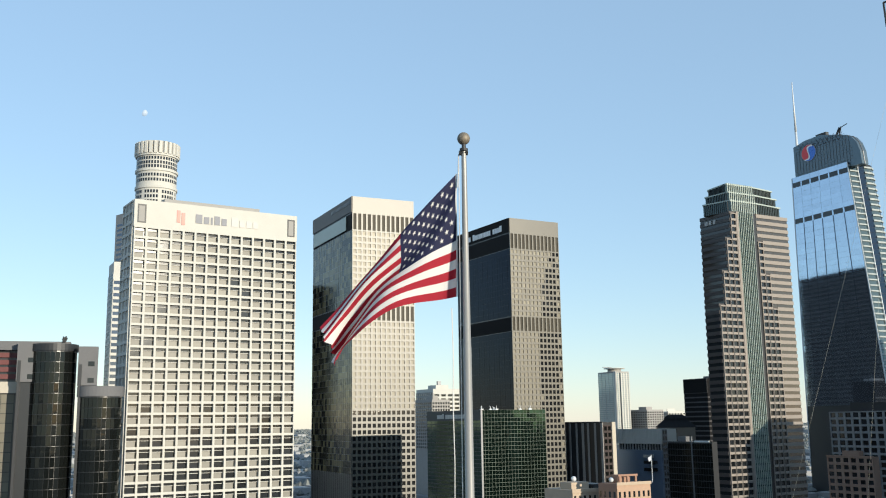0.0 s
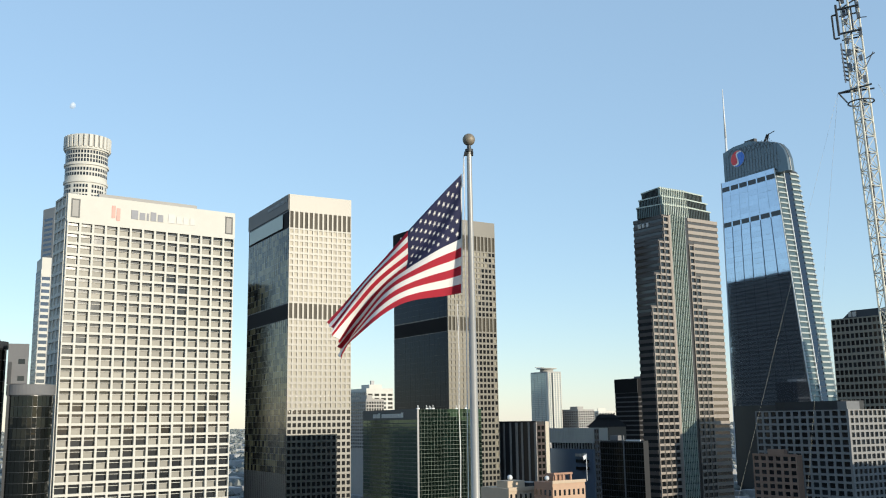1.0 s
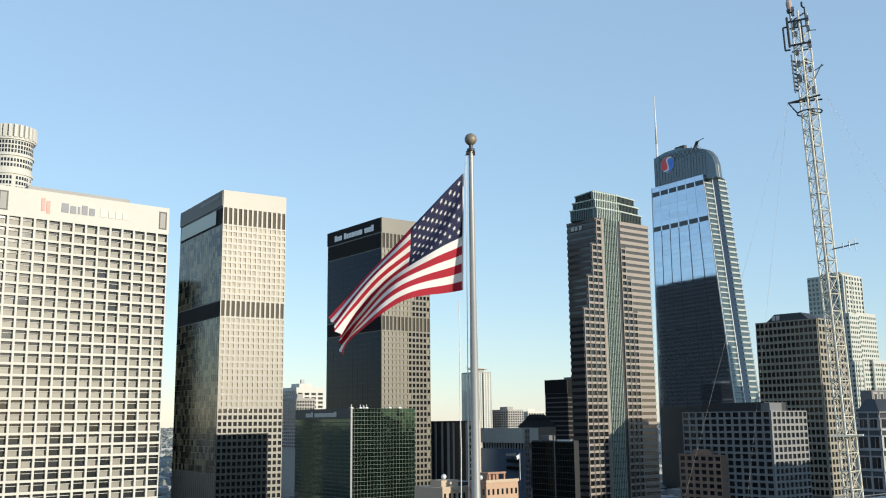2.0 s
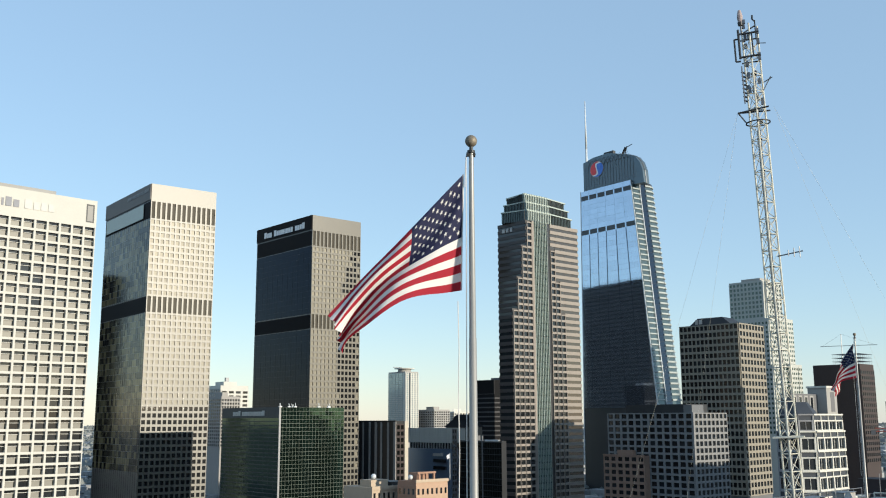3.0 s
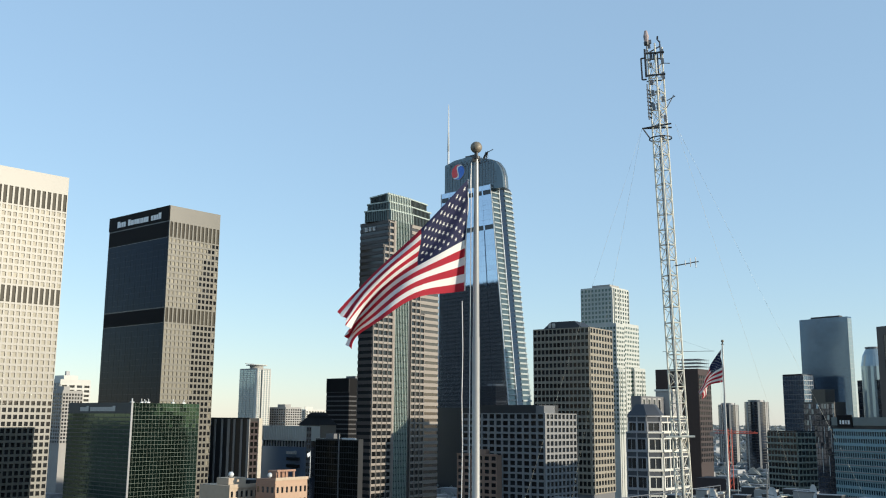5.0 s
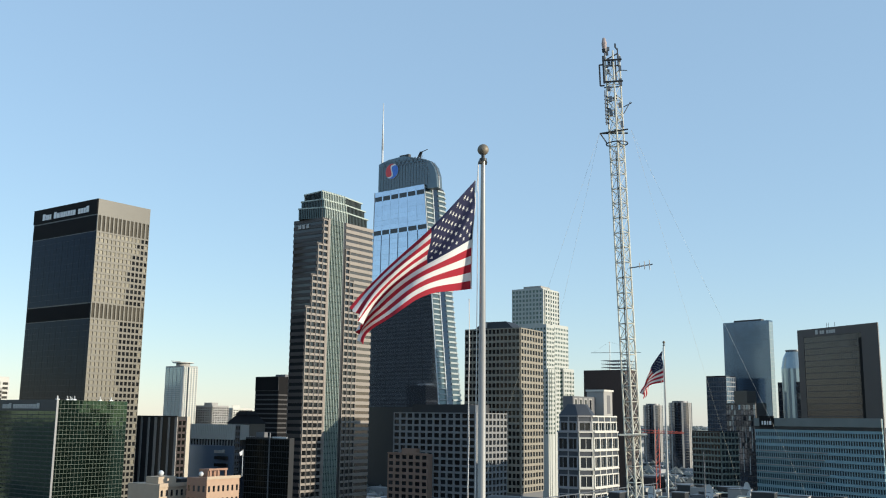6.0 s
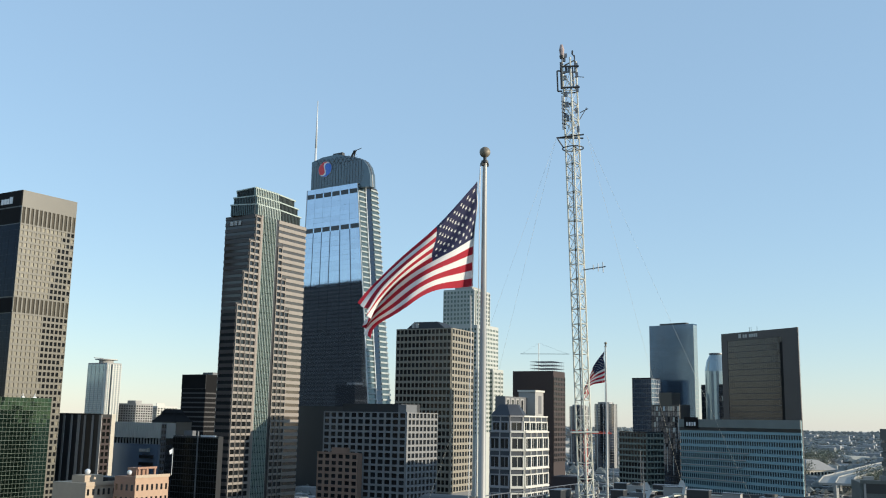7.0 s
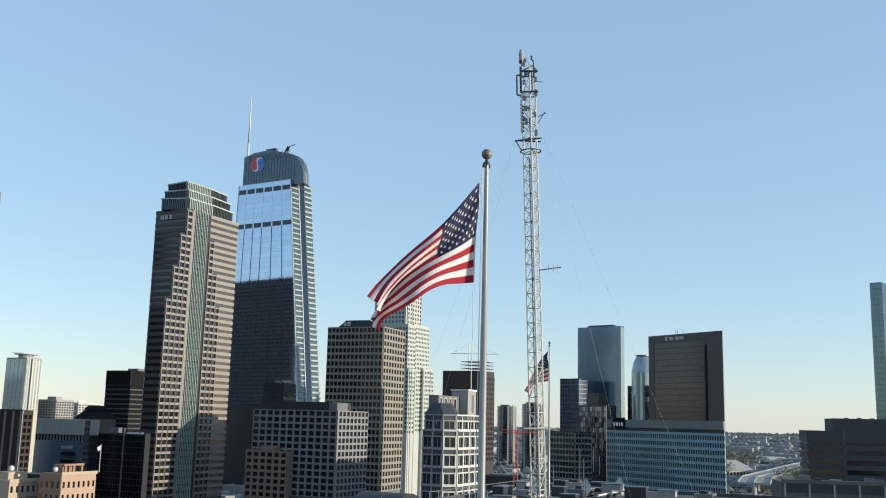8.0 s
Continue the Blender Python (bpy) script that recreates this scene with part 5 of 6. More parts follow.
def lattice_mast():
    root = thing("radio_mast", "pale galvanised lattice radio mast with antennas and guy wires", "radio mast")
    foot = Vector((32.45, 61.90, 77.50))
    axis = Vector((31.50, 62.52, 113.35)) - foot
    root.matrix_world = Matrix.Translation(foot) @ axis.to_track_quat("Z", "Y").to_matrix().to_4x4() @ pose(0, 0, 0, 0, 0, 90) @ Matrix.Diagonal((1.096, 1.096, 1.096, 1))
    top, r = 32.9, 0.6
    part("plinth", Shape().box(-1.1, 1.1, -1.1, 1.1, -3.4, 0), CONCRETE_GREY, root)
    legs = [Vector((r * math.cos(radians(a)), r * math.sin(radians(a)), 0)) for a in (150, 270, 30)]
    up = Vector((0, 0, 1))
    for p in legs:
        part("leg", Shape().tube(p, p + up * top, 0.06, 6), STEEL_GALV, root)
    brace, plates = Shape(), Shape()
    step = 1.1
    n = int(top / step)
    for j in range(n):
        for k in range(3):
            a, b = legs[k], legs[(k + 1) % 3]
            z0, z1 = up * (step * j), up * (step * (j + 1))
            brace.tube(a + z0, b + z0, 0.03, 4)
            brace.tube(a + z0, b + z1, 0.026, 4)
            if j % 3:
                brace.tube(b + z0, a + z1, 0.026, 4)
        if j % 2:
            plates.box(-0.16, 0.16, -0.1, 0.1, step * j, step * j + 0.1)
    part("bracing", brace, STEEL_GALV, root)
    part("clamping", plates, METAL_DARK, root, kind="stuff")
    part("cable_run", Shape().tube((0.05, 0.05, 0), (0.05, 0.05, 30), 0.06, 6).tube((-0.1, 0.1, 0), (-0.1, 0.1, 26), 0.04, 6), METAL_GREY, root)
    # platform, rings, frames
    part("platform", Shape().box(-0.95, 0.95, -0.8, 0.9, 5.4, 5.5), STEEL_GALV, root)
    ring = Shape()
    for i in range(16):
        a, b = 2 * math.pi * i / 16, 2 * math.pi * (i + 1) / 16
        ring.tube((0.78 * math.cos(a), 0.78 * math.sin(a), 26.5), (0.78 * math.cos(b), 0.78 * math.sin(b), 26.5), 0.05, 5)
    ring.tube((-1.2, -0.6, 27.2), (0.8, -0.6, 27.4), 0.06, 5).tube((-1.2, -0.6, 27.2), (-0.75, -0.4, 26.5), 0.05, 5).tube((-0.7, 0.5, 27.5), (0.85, 0.4, 27.4), 0.06, 5).tube((-1.2, -0.6, 27.2), (-0.7, 0.5, 27.5), 0.06, 5)
    part("torque_arm", ring, METAL_DARK, root)
    fr = Shape()
    for z in (30.7, 32.2):
        fr.tube((-0.75, -0.75, z), (0.62, -0.75, z), 0.07, 5).tube((-0.7, 0.5, z), (0.55, 0.5, z), 0.05, 5)
    fr.tube((0.15, -0.75, 30.7), (0.15, -0.75, 32.2), 0.05, 6).tube((-0.72, -0.75, 30.6), (-0.72, -0.75, 32.5), 0.08, 6)
    fr.tube((-1.02, -0.75, 30.45), (-1.02, -0.75, 31.9), 0.06, 6).tube((-1.02, -0.75, 30.45), (-0.7, -0.75, 30.45), 0.06, 5).tube((-1.02, -0.75, 31.9), (-0.7, -0.75, 31.9), 0.06, 5)
    part("antenna_frame", fr, METAL_DARK, root)
    part("beacon_stem", Shape().tube((-0.55, 0.2, 32.6), (-0.55, 0.2, 33.25), 0.05, 6), METAL_GREY, root)
    part("beacon_base", Shape().tube((-0.55, 0.2, 33.1), (-0.55, 0.2, 33.3), 0.17, 10, 0.2), METAL_DARK, root)
    part("beacon", Shape().tube((-0.55, 0.2, 33.3), (-0.55, 0.2, 33.75), 0.15, 10, 0.2).tube((-0.55, 0.2, 33.75), (-0.55, 0.2, 34.1), 0.19, 10, 0.1), PAINT_RUST, root, "faded red and white beacon lamp", smooth=False)
    hook = Shape().tube((0.4, 0.2, 32.0), (0.4, 0.2, 33.3), 0.05, 5).tube((0.4, 0.2, 33.2), (0.24, 0.2, 33.4), 0.05, 5).tube((0.24, 0.2, 33.4), (0.26, 0.2, 33.65), 0.07, 5).tube((-0.45, 0, 32.5), (0.4, 0.2, 32.95), 0.05, 5)
    part("whip", hook, METAL_DARK, root)
    an = Shape()
    for k in range(8):
        z = 27.9 + 0.26 * k
        an.tube((-0.5, -0.4, z), (-0.76, -0.5, z + 0.12), 0.06, 5)
    an.tube((-0.7, -0.5, 27.8), (-0.7, -0.5, 30.2), 0.05, 5).tube((0.6, -0.4, 29.0), (1.2, -0.6, 29.2), 0.035, 5).tube((0.55, -0.4, 28.5), (1.1, -0.5, 29.3), 0.035, 5).tube((0.5, -0.3, 31.6), (1.0, -0.4, 31.5), 0.03, 5)
    for k in range(20):
        a, z = rng.uniform(0, 6.28), rng.uniform(26.5, 33)
        an.box(0.5 * math.cos(a) - 0.1, 0.5 * math.cos(a) + 0.1, 0.5 * math.sin(a) - 0.08, 0.5 * math.sin(a) + 0.08, z, z + rng.uniform(0.15, 0.5))
    part("side_antenna", an, METAL_GREY, root, kind="stuff")
    arm = Shape().tube((0.4, -0.1, 17.15), (2.0, -0.5, 17.3), 0.045, 5)
    for u, w in ((1.1, 0.2), (1.45, 0.3), (1.8, 0.38)):
        arm.tube((u, -0.5, 17.25 - w), (u, -0.45, 17.25 + w), 0.03, 4)
    part("yagi_antenna", arm, METAL_GREY, root)
    for p, q, z in (((-1.25, -0.6), (-10, 20), 27.2), ((-1.25, -0.6), (-13, 5), 27.2), ((1.1, 0.4), (14, 5), 27.6), ((1.1, 0.4), (10, 14), 27.6)):
        part("guy_wire", Shape().tube((*p, z), (*q, -3.3), 0.006, 4), STEEL_GALV, root)
    # the head above the torque arms is stretched to fit the camera's view
    for ob in root.children:
        for v in ob.data.vertices:
            z = v.co.z
            v.co.z = 27.3 + (z - 27.4) * 1.11 if z > 27.4 else z - 0.1 * max(0.0, min(1.0, (z - 18) / 9.4))


PAINT_RUST = material("faded red and white paint", (0.34, 0.27, 0.26), 0.7, vary=0.3, scale=3)


# ---- flags ----
FLAG_RED = material("red flag cloth", (0.45, 0.022, 0.045), 0.8, vary=0.06, scale=2, fine=60)
FLAG_WHITE = material("white flag cloth", (0.86, 0.85, 0.83), 0.8, vary=0.04, scale=2, fine=60)
FLAG_BLUE = material("navy flag cloth", (0.022, 0.026, 0.08), 0.8, vary=0.08, scale=2, fine=60)
for cloth, back in ((FLAG_RED, (0.6, 0.03, 0.05)), (FLAG_WHITE, (0.8, 0.75, 0.7)), (FLAG_BLUE, (0.03, 0.035, 0.11))):
    n, k = cloth.node_tree.nodes, cloth.node_tree.links
    tr, mx = n.new("ShaderNodeBsdfTranslucent"), n.new("ShaderNodeMixShader")
    tr.inputs["Color"].default_value = (*back, 1)
    mx.inputs["Fac"].default_value = 0.42
    k.new(n["Principled BSDF"].outputs[0], mx.inputs[1]), k.new(tr.outputs[0], mx.inputs[2])
    k.new(mx.outputs[0], n["Material Output"].inputs["Surface"])


def flag_point(u, v):
    """A sagging, blown flag: u along the fly, v down the hoist, both 0 to 1; metres from the hoist's top, x away from the pole."""
    # the upper edge falls steeply from the halyard, the lower edge bows out and down
    tx, tz = 3.3 * u, -3.5 * u - 0.06 * math.sin(math.pi * u)
    lx, lz = 0.05 + 3.2 * u + 0.1 * math.sin(math.pi * u), -2.95 - 0.3 * u - 1.2 * u ** 1.9
    x, z = tx * (1 - v) + lx * v, tz * (1 - v) + lz * v
    x += 0.05 * math.sin(9 * u + 5 * v) * u
    z += 0.09 * math.sin(8 * u + 3 + 2 * v) * u
    # folds run out from the top of the hoist and deepen towards the fly
    r = math.hypot(3.6 * u, 2.85 * v)
    th = math.atan2(2.85 * v, 3.6 * u + 0.35)
    wave = math.sin(7.2 * th + 0.9 - 0.5 * u)
    sharp = wave - 0.28 * math.sin(2 * (7.2 * th + 0.9 - 0.5 * u))
    fold = 0.09 * r * sharp * (1 - 0.3 * v)
    fold += 0.42 * math.sin(5.4 * u - 1.9 * v + 0.5) * u ** 0.75
    fold += 0.05 * math.sin(15.0 * th + 4 * u) * min(1, 3 * u) + 0.035 * math.sin(19 * u + 8 * v) * u
    # the fly end curls under
    curl = max(0, u - 0.8) / 0.2
    x -= 0.3 * curl ** 2 * v
    z -= 0.12 * curl ** 2 * v
    fold += 0.45 * curl ** 2 * (v - 0.25)
    x += 0.05 * curl * math.sin(23 * v) + 0.03 * curl * math.sin(51 * v + 1)
    return Vector((x, fold + 0.2 * u, z))


def cloth_patch(name, u0, u1, v0, v1, nu, nv, mat, parent, off=0.0):
    s = Shape()
    for side in (1, -1):
        o = len(s.v)
        for j in range(nv + 1):
            for i in range(nu + 1):
                u, v = u0 + (u1 - u0) * i / nu, v0 + (v1 - v0) * j / nv
                p = flag_point(u, v)
                e = 1e-3
                n = (flag_point(u + e, v) - p).cross(flag_point(u, v + e) - p).normalized()
                s.v.append(tuple(p + n * side * (0.006 + off)))
        for j in range(nv):
            for i in range(nu):
                a = o + j * (nu + 1) + i
                q = (a, a + 1, a + nu + 2, a + nu + 1)
                s.f.append(q[::-1] if side > 0 else q)
    return part(name, s, mat, parent, smooth=True)


def make_flag(parent_label, x, y, z, rz, scale=1.0):
    root = thing("flag", parent_label, "flag", x, y, z, rz)
    root.scale = (scale, scale, scale)
    for k in range(13):
        mat = FLAG_RED if k % 2 == 0 else FLAG_WHITE
        cloth_patch("stripe", 0.4 if k < 7 else 0.0, 1.0, k / 13, (k + 1) / 13, 40 if k < 7 else 60, 3, mat, root)
    canton = cloth_patch("canton", 0, 0.4, 0, 7 / 13, 36, 20, FLAG_BLUE, root)
    for r in range(9):
        for c in range(6 if r % 2 == 0 else 5):
            u, v = 0.4 * (2 * c + 1 + (r % 2)) / 12, (r + 1) / 10 * 7 / 13
            star = Shape()
            p0 = flag_point(u, v)
            n = (flag_point(u + 1e-3, v) - p0).cross(flag_point(u, v + 1e-3) - p0).normalized()
            for side in (1, -1):
                o = len(star.v)
                for i in range(10):
                    rad = 0.024 if i % 2 == 0 else 0.0098
                    a = math.pi / 2 + math.pi * i / 5
                    star.v.append(tuple(flag_point(u + rad * math.cos(a) * 0.62, v - rad * math.sin(a) * 1.05) + n * side * 0.014))
                star.f.append(tuple(range(o, o + 10))[:: (-1 if side < 0 else 1)])
            part("star", star, FLAG_WHITE, canton)
    s = Shape()
    rows = 24
    for j in range(rows + 1):
        p0 = flag_point(0, j / rows)
        s.v += [(p0.x + 0.018 * math.cos(math.pi * i / 3), p0.y + 0.018 * math.sin(math.pi * i / 3), p0.z) for i in range(6)]
    for j in range(rows):
        s.f += [(6 * j + i, 6 * j + 6 + i, 6 * j + 6 + (i + 1) % 6, 6 * j + (i + 1) % 6) for i in range(6)]
    s.f += [(0, 1, 2, 3, 4, 5), tuple(6 * rows + i for i in (5, 4, 3, 2, 1, 0))]
    part("heading", s, FLAG_WHITE, root)
    return root


def flagpole(x, y, top, label, rope_side, thick=1.14):
    root = thing("flagpole", label, "flagpole", x, y, ROOF_Z)
    h = (top - ROOF_Z) / thick
    root.scale = (thick, thick, thick)
    rad = [(0, 0.125), (h * 0.33, 0.115), (h * 0.33 + 0.01, 0.108), (h * 0.7, 0.095), (h * 0.7 + 0.01, 0.088), (h, 0.06)]
    s = Shape()
    for z, r in rad:
        s.v += [(r * math.cos(math.pi * i / 12), r * math.sin(math.pi * i / 12), z) for i in range(24)]
    for k in range(len(rad) - 1):
        s.f += [(24 * k + i, 24 * k + (i + 1) % 24, 24 * k + 24 + (i + 1) % 24, 24 * k + 24 + i) for i in range(24)]
    part("pole", s, POLE_PAINT, root, smooth=True)
    part("base_collar", Shape().ring(0, 0, 0.3, 0, 0.25, 20, 0.2), POLE_PAINT, root)
    s = Shape().ring(0, 0, 0.1, h - 0.02, h + 0.05, 16).ring(0, 0, 0.05, h + 0.05, h + 0.17, 12)
    s.tube((-0.12, 0, h - 0.06), (0.1, 0, h - 0.06), 0.06, 8)
    truck = part("truck", s, METAL_DARK, root)
    part("ball", Shape().ball((0, 0, h + 0.3), 0.155, 28, 18), BRONZE_BALL, truck, "weathered round finial", smooth=True)
    a = radians(rope_side)
    o = Vector((math.cos(a), math.sin(a), 0))
    s = Shape().tube(o * 0.13 + Vector((0, 0, h - 0.08)), o * 0.2 + Vector((0, 0, 1.2)), 0.012, 5)
    s.tube(o * 0.13 + Vector((0, 0, h - 0.08)), o * 0.17 + Vector((0, 0, h - 0.9)), 0.012, 5)
    for k in range(8):
        z = h - 3.8 - k * 1.2
        s.tube(o * (0.36 - 0.02 * (k % 2)) + Vector((0, 0, z)), o * (0.36 - 0.02 * ((k + 1) % 2)) + Vector((0, 0, max(z - 1.2, 0.8))), 0.012, 5)
    part("halyard", s, FLAG_WHITE, root, "thin white rope")
    return root


# ---- the near roof with its gear ----
def near_roof():
    b = Tower("rooftop_building", "flat-roofed building with parapet and roof gear", 0.0, 0.0, ROOF_TURN, 141, 88, ROOF_Z - 0.25, CONCRETE_GREY, category="building", base=0.0)
    c, s_ = math.cos(radians(ROOF_TURN)), math.sin(radians(ROOF_TURN))
    k = ROOF_SIZE
    b.root.matrix_world = pose(ROOF_X + k * (-40 * c + 40 * s_), ROOF_Y + k * (-40 * s_ - 40 * c), 0, 0, 0, ROOF_TURN) @ Matrix.Diagonal((k, k, 1, 1))
    b.box("roof", 0.4, 140.6, 0.4, 87.6, ROOF_Z - 0.25, ROOF_Z, ROOFING)
    par = Shape().box(0, 141, 87.4, 88, ROOF_Z - 0.3, ROOF_Z + 0.45).box(140.4, 141, 0, 87.4, ROOF_Z - 0.3, ROOF_Z + 0.45)
    part("parapet", par, CONCRETE_DARK, b.root)
    b.done()

    def place(u, v):
        return (ROOF_X + ROOF_SIZE * (u * c - v * s_), ROOF_Y + ROOF_SIZE * (u * s_ + v * c))

    for u, v, r in ((86, 37, 0.9), (80, 41, 0.8), (93, 35, 0.9)):
        x, y = place(u, v)
        d = thing("satellite_dish", "white satellite dish on a roof stand", "satellite dish", x, y, ROOF_Z, rng.uniform(-60, 0), "roof dishes", size=ROOF_SIZE)
        part("stand", Shape().tube((0, 0, 0), (0, 0, 0.9), 0.07, 6).box(-0.5, 0.5, -0.5, 0.5, 0, 0.1), METAL_GREY, d)
        bowl = Shape()
        pts = [(0.0, 0.0)] + [(r * k / 6, 0.25 * r * (k / 6) ** 2) for k in range(1, 7)]
        for k in range(7):
            for i in range(16):
                a = 2 * math.pi * i / 16
                rad, dep = pts[k]
                bowl.v.append((0.35 * r - dep - 0.0, rad * math.cos(a), 1.2 + rad * math.sin(a)))
        for k in range(6):
            for i in range(16):
                bowl.f.append((k * 16 + i, k * 16 + (i + 1) % 16, (k + 1) * 16 + (i + 1) % 16, (k + 1) * 16 + i))
        m = part("bowl", bowl, METAL_WHITE, d, smooth=True)
        part("feed", Shape().tube((0.3 * r, 0, 1.2), (-0.5 * r, 0, 1.3), 0.04, 5), METAL_GREY, d)
    for u, v, w, dd, h, lab, mat in ((88, 38, 3.0, 2.0, 0.9, "grey roof ventilation unit", METAL_GREY), (96, 41, 2.4, 2, 1.1, "pale roof ventilation unit", CONCRETE_PALE),
                                     (70, 38, 3, 2, 0.8, "small grey roof ventilation unit", METAL_GREY), (92, 25, 3, 2, 0.8, "long grey roof ventilation unit", METAL_GREY), (84, 43, 4, 1.0, 0.8, "white pipe box on roof feet", CONCRETE_PALE)):
        x, y = place(u, v)
        t = thing("vent_unit", lab, "ventilation unit", x, y, ROOF_Z, ROOF_TURN, "roof ventilation units", size=ROOF_SIZE)
        casing = part("casing", Shape().box(-w / 2, w / 2, -dd / 2, dd / 2, 0.2, h), mat, t)
        for k in range(5):
            z = 0.4 + k * (h - 0.7) / 5
            part("louvre", Shape().box(-w / 2 + 0.2, w / 2 - 0.2, -dd / 2 - 0.05, -dd / 2, z, z + 0.1), METAL_DARK, casing)
        for x0 in (-w / 2, w / 2 - 0.2):
            part("foot", Shape().box(x0, x0 + 0.2, -dd / 2, dd / 2, 0, 0.2), METAL_DARK, t)
        part("fan", Shape().ring(0, 0, min(w, dd) * 0.35, h, h + 0.3, 18), METAL_DARK, t)
    for u, v, h in ((82, 36, 4.5), (90, 42, 3.2), (60, 33, 3.6), (94, 40, 5.2), (76, 34, 2.8), (47, 33, 3.0)):
        x, y = place(u, v)
        t = thing("roof_aerial", "thin roof aerial on a tripod foot", "aerial", x, y, ROOF_Z, 0, "roof aerials", size=ROOF_SIZE)
        part("rod", Shape().tube((0, 0, 0), (0, 0, h), 0.04, 5), METAL_GREY, t)
        part("foot", Shape().tube((0, 0, 0.8), (0.5, 0, 0), 0.03, 4).tube((0, 0, 0.8), (-0.3, 0.4, 0), 0.03, 4).tube((0, 0, 0.8), (-0.3, -0.4, 0), 0.03, 4), METAL_GREY, t)
    r = random.Random(21)
    spots = ((74, 42, 2.2), (77, 36, 1.6), (79, 44, 3.0), (83, 39, 1.4), (86, 44, 2.6), (91, 45, 1.8), (94, 36, 2.4), (98, 38, 3.2), (99, 44, 1.6), (69, 44, 1.8), (89, 32, 2.4), (96, 30, 2.0))
    for u, v, w in spots:
        x, y = place(u, v)
        h = r.uniform(0.5, 1.5)
        t = thing("roof_box", r.choice(("dark metal box on the flat roof", "pale metal box on the flat roof")), "roof box", x, y, ROOF_Z, ROOF_TURN + r.choice((0, 90)), "roof boxes", size=ROOF_SIZE)
        mat = METAL_DARK if "dark" in t["label"] else CONCRETE_PALE
        casing = part("casing", Shape().box(-w / 2, w / 2, -0.6, 0.6, 0, h), mat, t)
        part("lid", Shape().box(-w / 2 - 0.08, w / 2 + 0.08, -0.68, 0.68, h, h + 0.08), METAL_GREY, casing)
        part("pipe", Shape().tube((w / 2, 0, h * 0.6), (w / 2 + 1.6, 0, h * 0.6), 0.09, 6).tube((w / 2 + 1.6, 0, h * 0.6), (w / 2 + 1.6, 0, 0), 0.09, 6), STEEL_GALV, t)
    for u, v, l in ((72, 40, 9.0), (84, 35, 12.0), (92, 39, 8.0), (80, 46, 16.0)):
        x, y = place(u, v)
        t = thing("roof_pipe", "pale roof pipe on low feet", "pipe", x, y, ROOF_Z, ROOF_TURN, "roof pipes", size=ROOF_SIZE)
        part("pipe", Shape().tube((0, 0, 0.5), (l, 0, 0.5), 0.12, 8), STEEL_GALV, t)
        for k in range(int(l / 3)):
            part("foot", Shape().box(1 + 3 * k, 1.25 + 3 * k, -0.15, 0.15, 0, 0.4), METAL_DARK, t)
    x, y = place(63, 42)
    t = thing("roof_rail", "pale handrail along the roof edge", "railing", x, y, ROOF_Z, ROOF_TURN, size=ROOF_SIZE)
    for k in range(16):
        part("post", Shape().tube((k * 2, 3.2, 0), (k * 2, 3.2, 1.5), 0.04, 4), METAL_GREY, t)
    for z in (0.8, 1.5):
        part("rail", Shape().tube((0, 3.2, z), (30, 3.2, z), 0.05, 5), METAL_GREY, t)


# ---- far low city, trees and the raised road ----
DECK_GREY = material("stained grey-green deck", (0.1, 0.108, 0.1), 0.85, vary=0.3, scale=0.15, fine=1.5)
CONCRETE_ROAD = material("sunlit road concrete", (0.3, 0.295, 0.275), 0.9, vary=0.12, scale=0.05, fine=0.6)
# pale bluish tone paints distance haze over the far houses
LOW_CITY = material("far low roofs and walls", (0.27, 0.275, 0.28), 0.9, vary=0.1, scale=0.02, fine=0.3, piece=0.25, island=True)
FOLIAGE = material("dull green foliage", (0.11, 0.125, 0.095), 0.9, vary=0.35, scale=0.3, fine=2, piece=0.4, island=True)
# paler than the near foliage, with distance haze put into its colour
FOLIAGE_FAR = material("grey-green far foliage paled for haze", (0.165, 0.175, 0.165), 0.95, vary=0.2, scale=0.02, fine=0.1, piece=0.25, island=True)
BARK = material("grey bark", (0.12, 0.1, 0.08), 0.9)


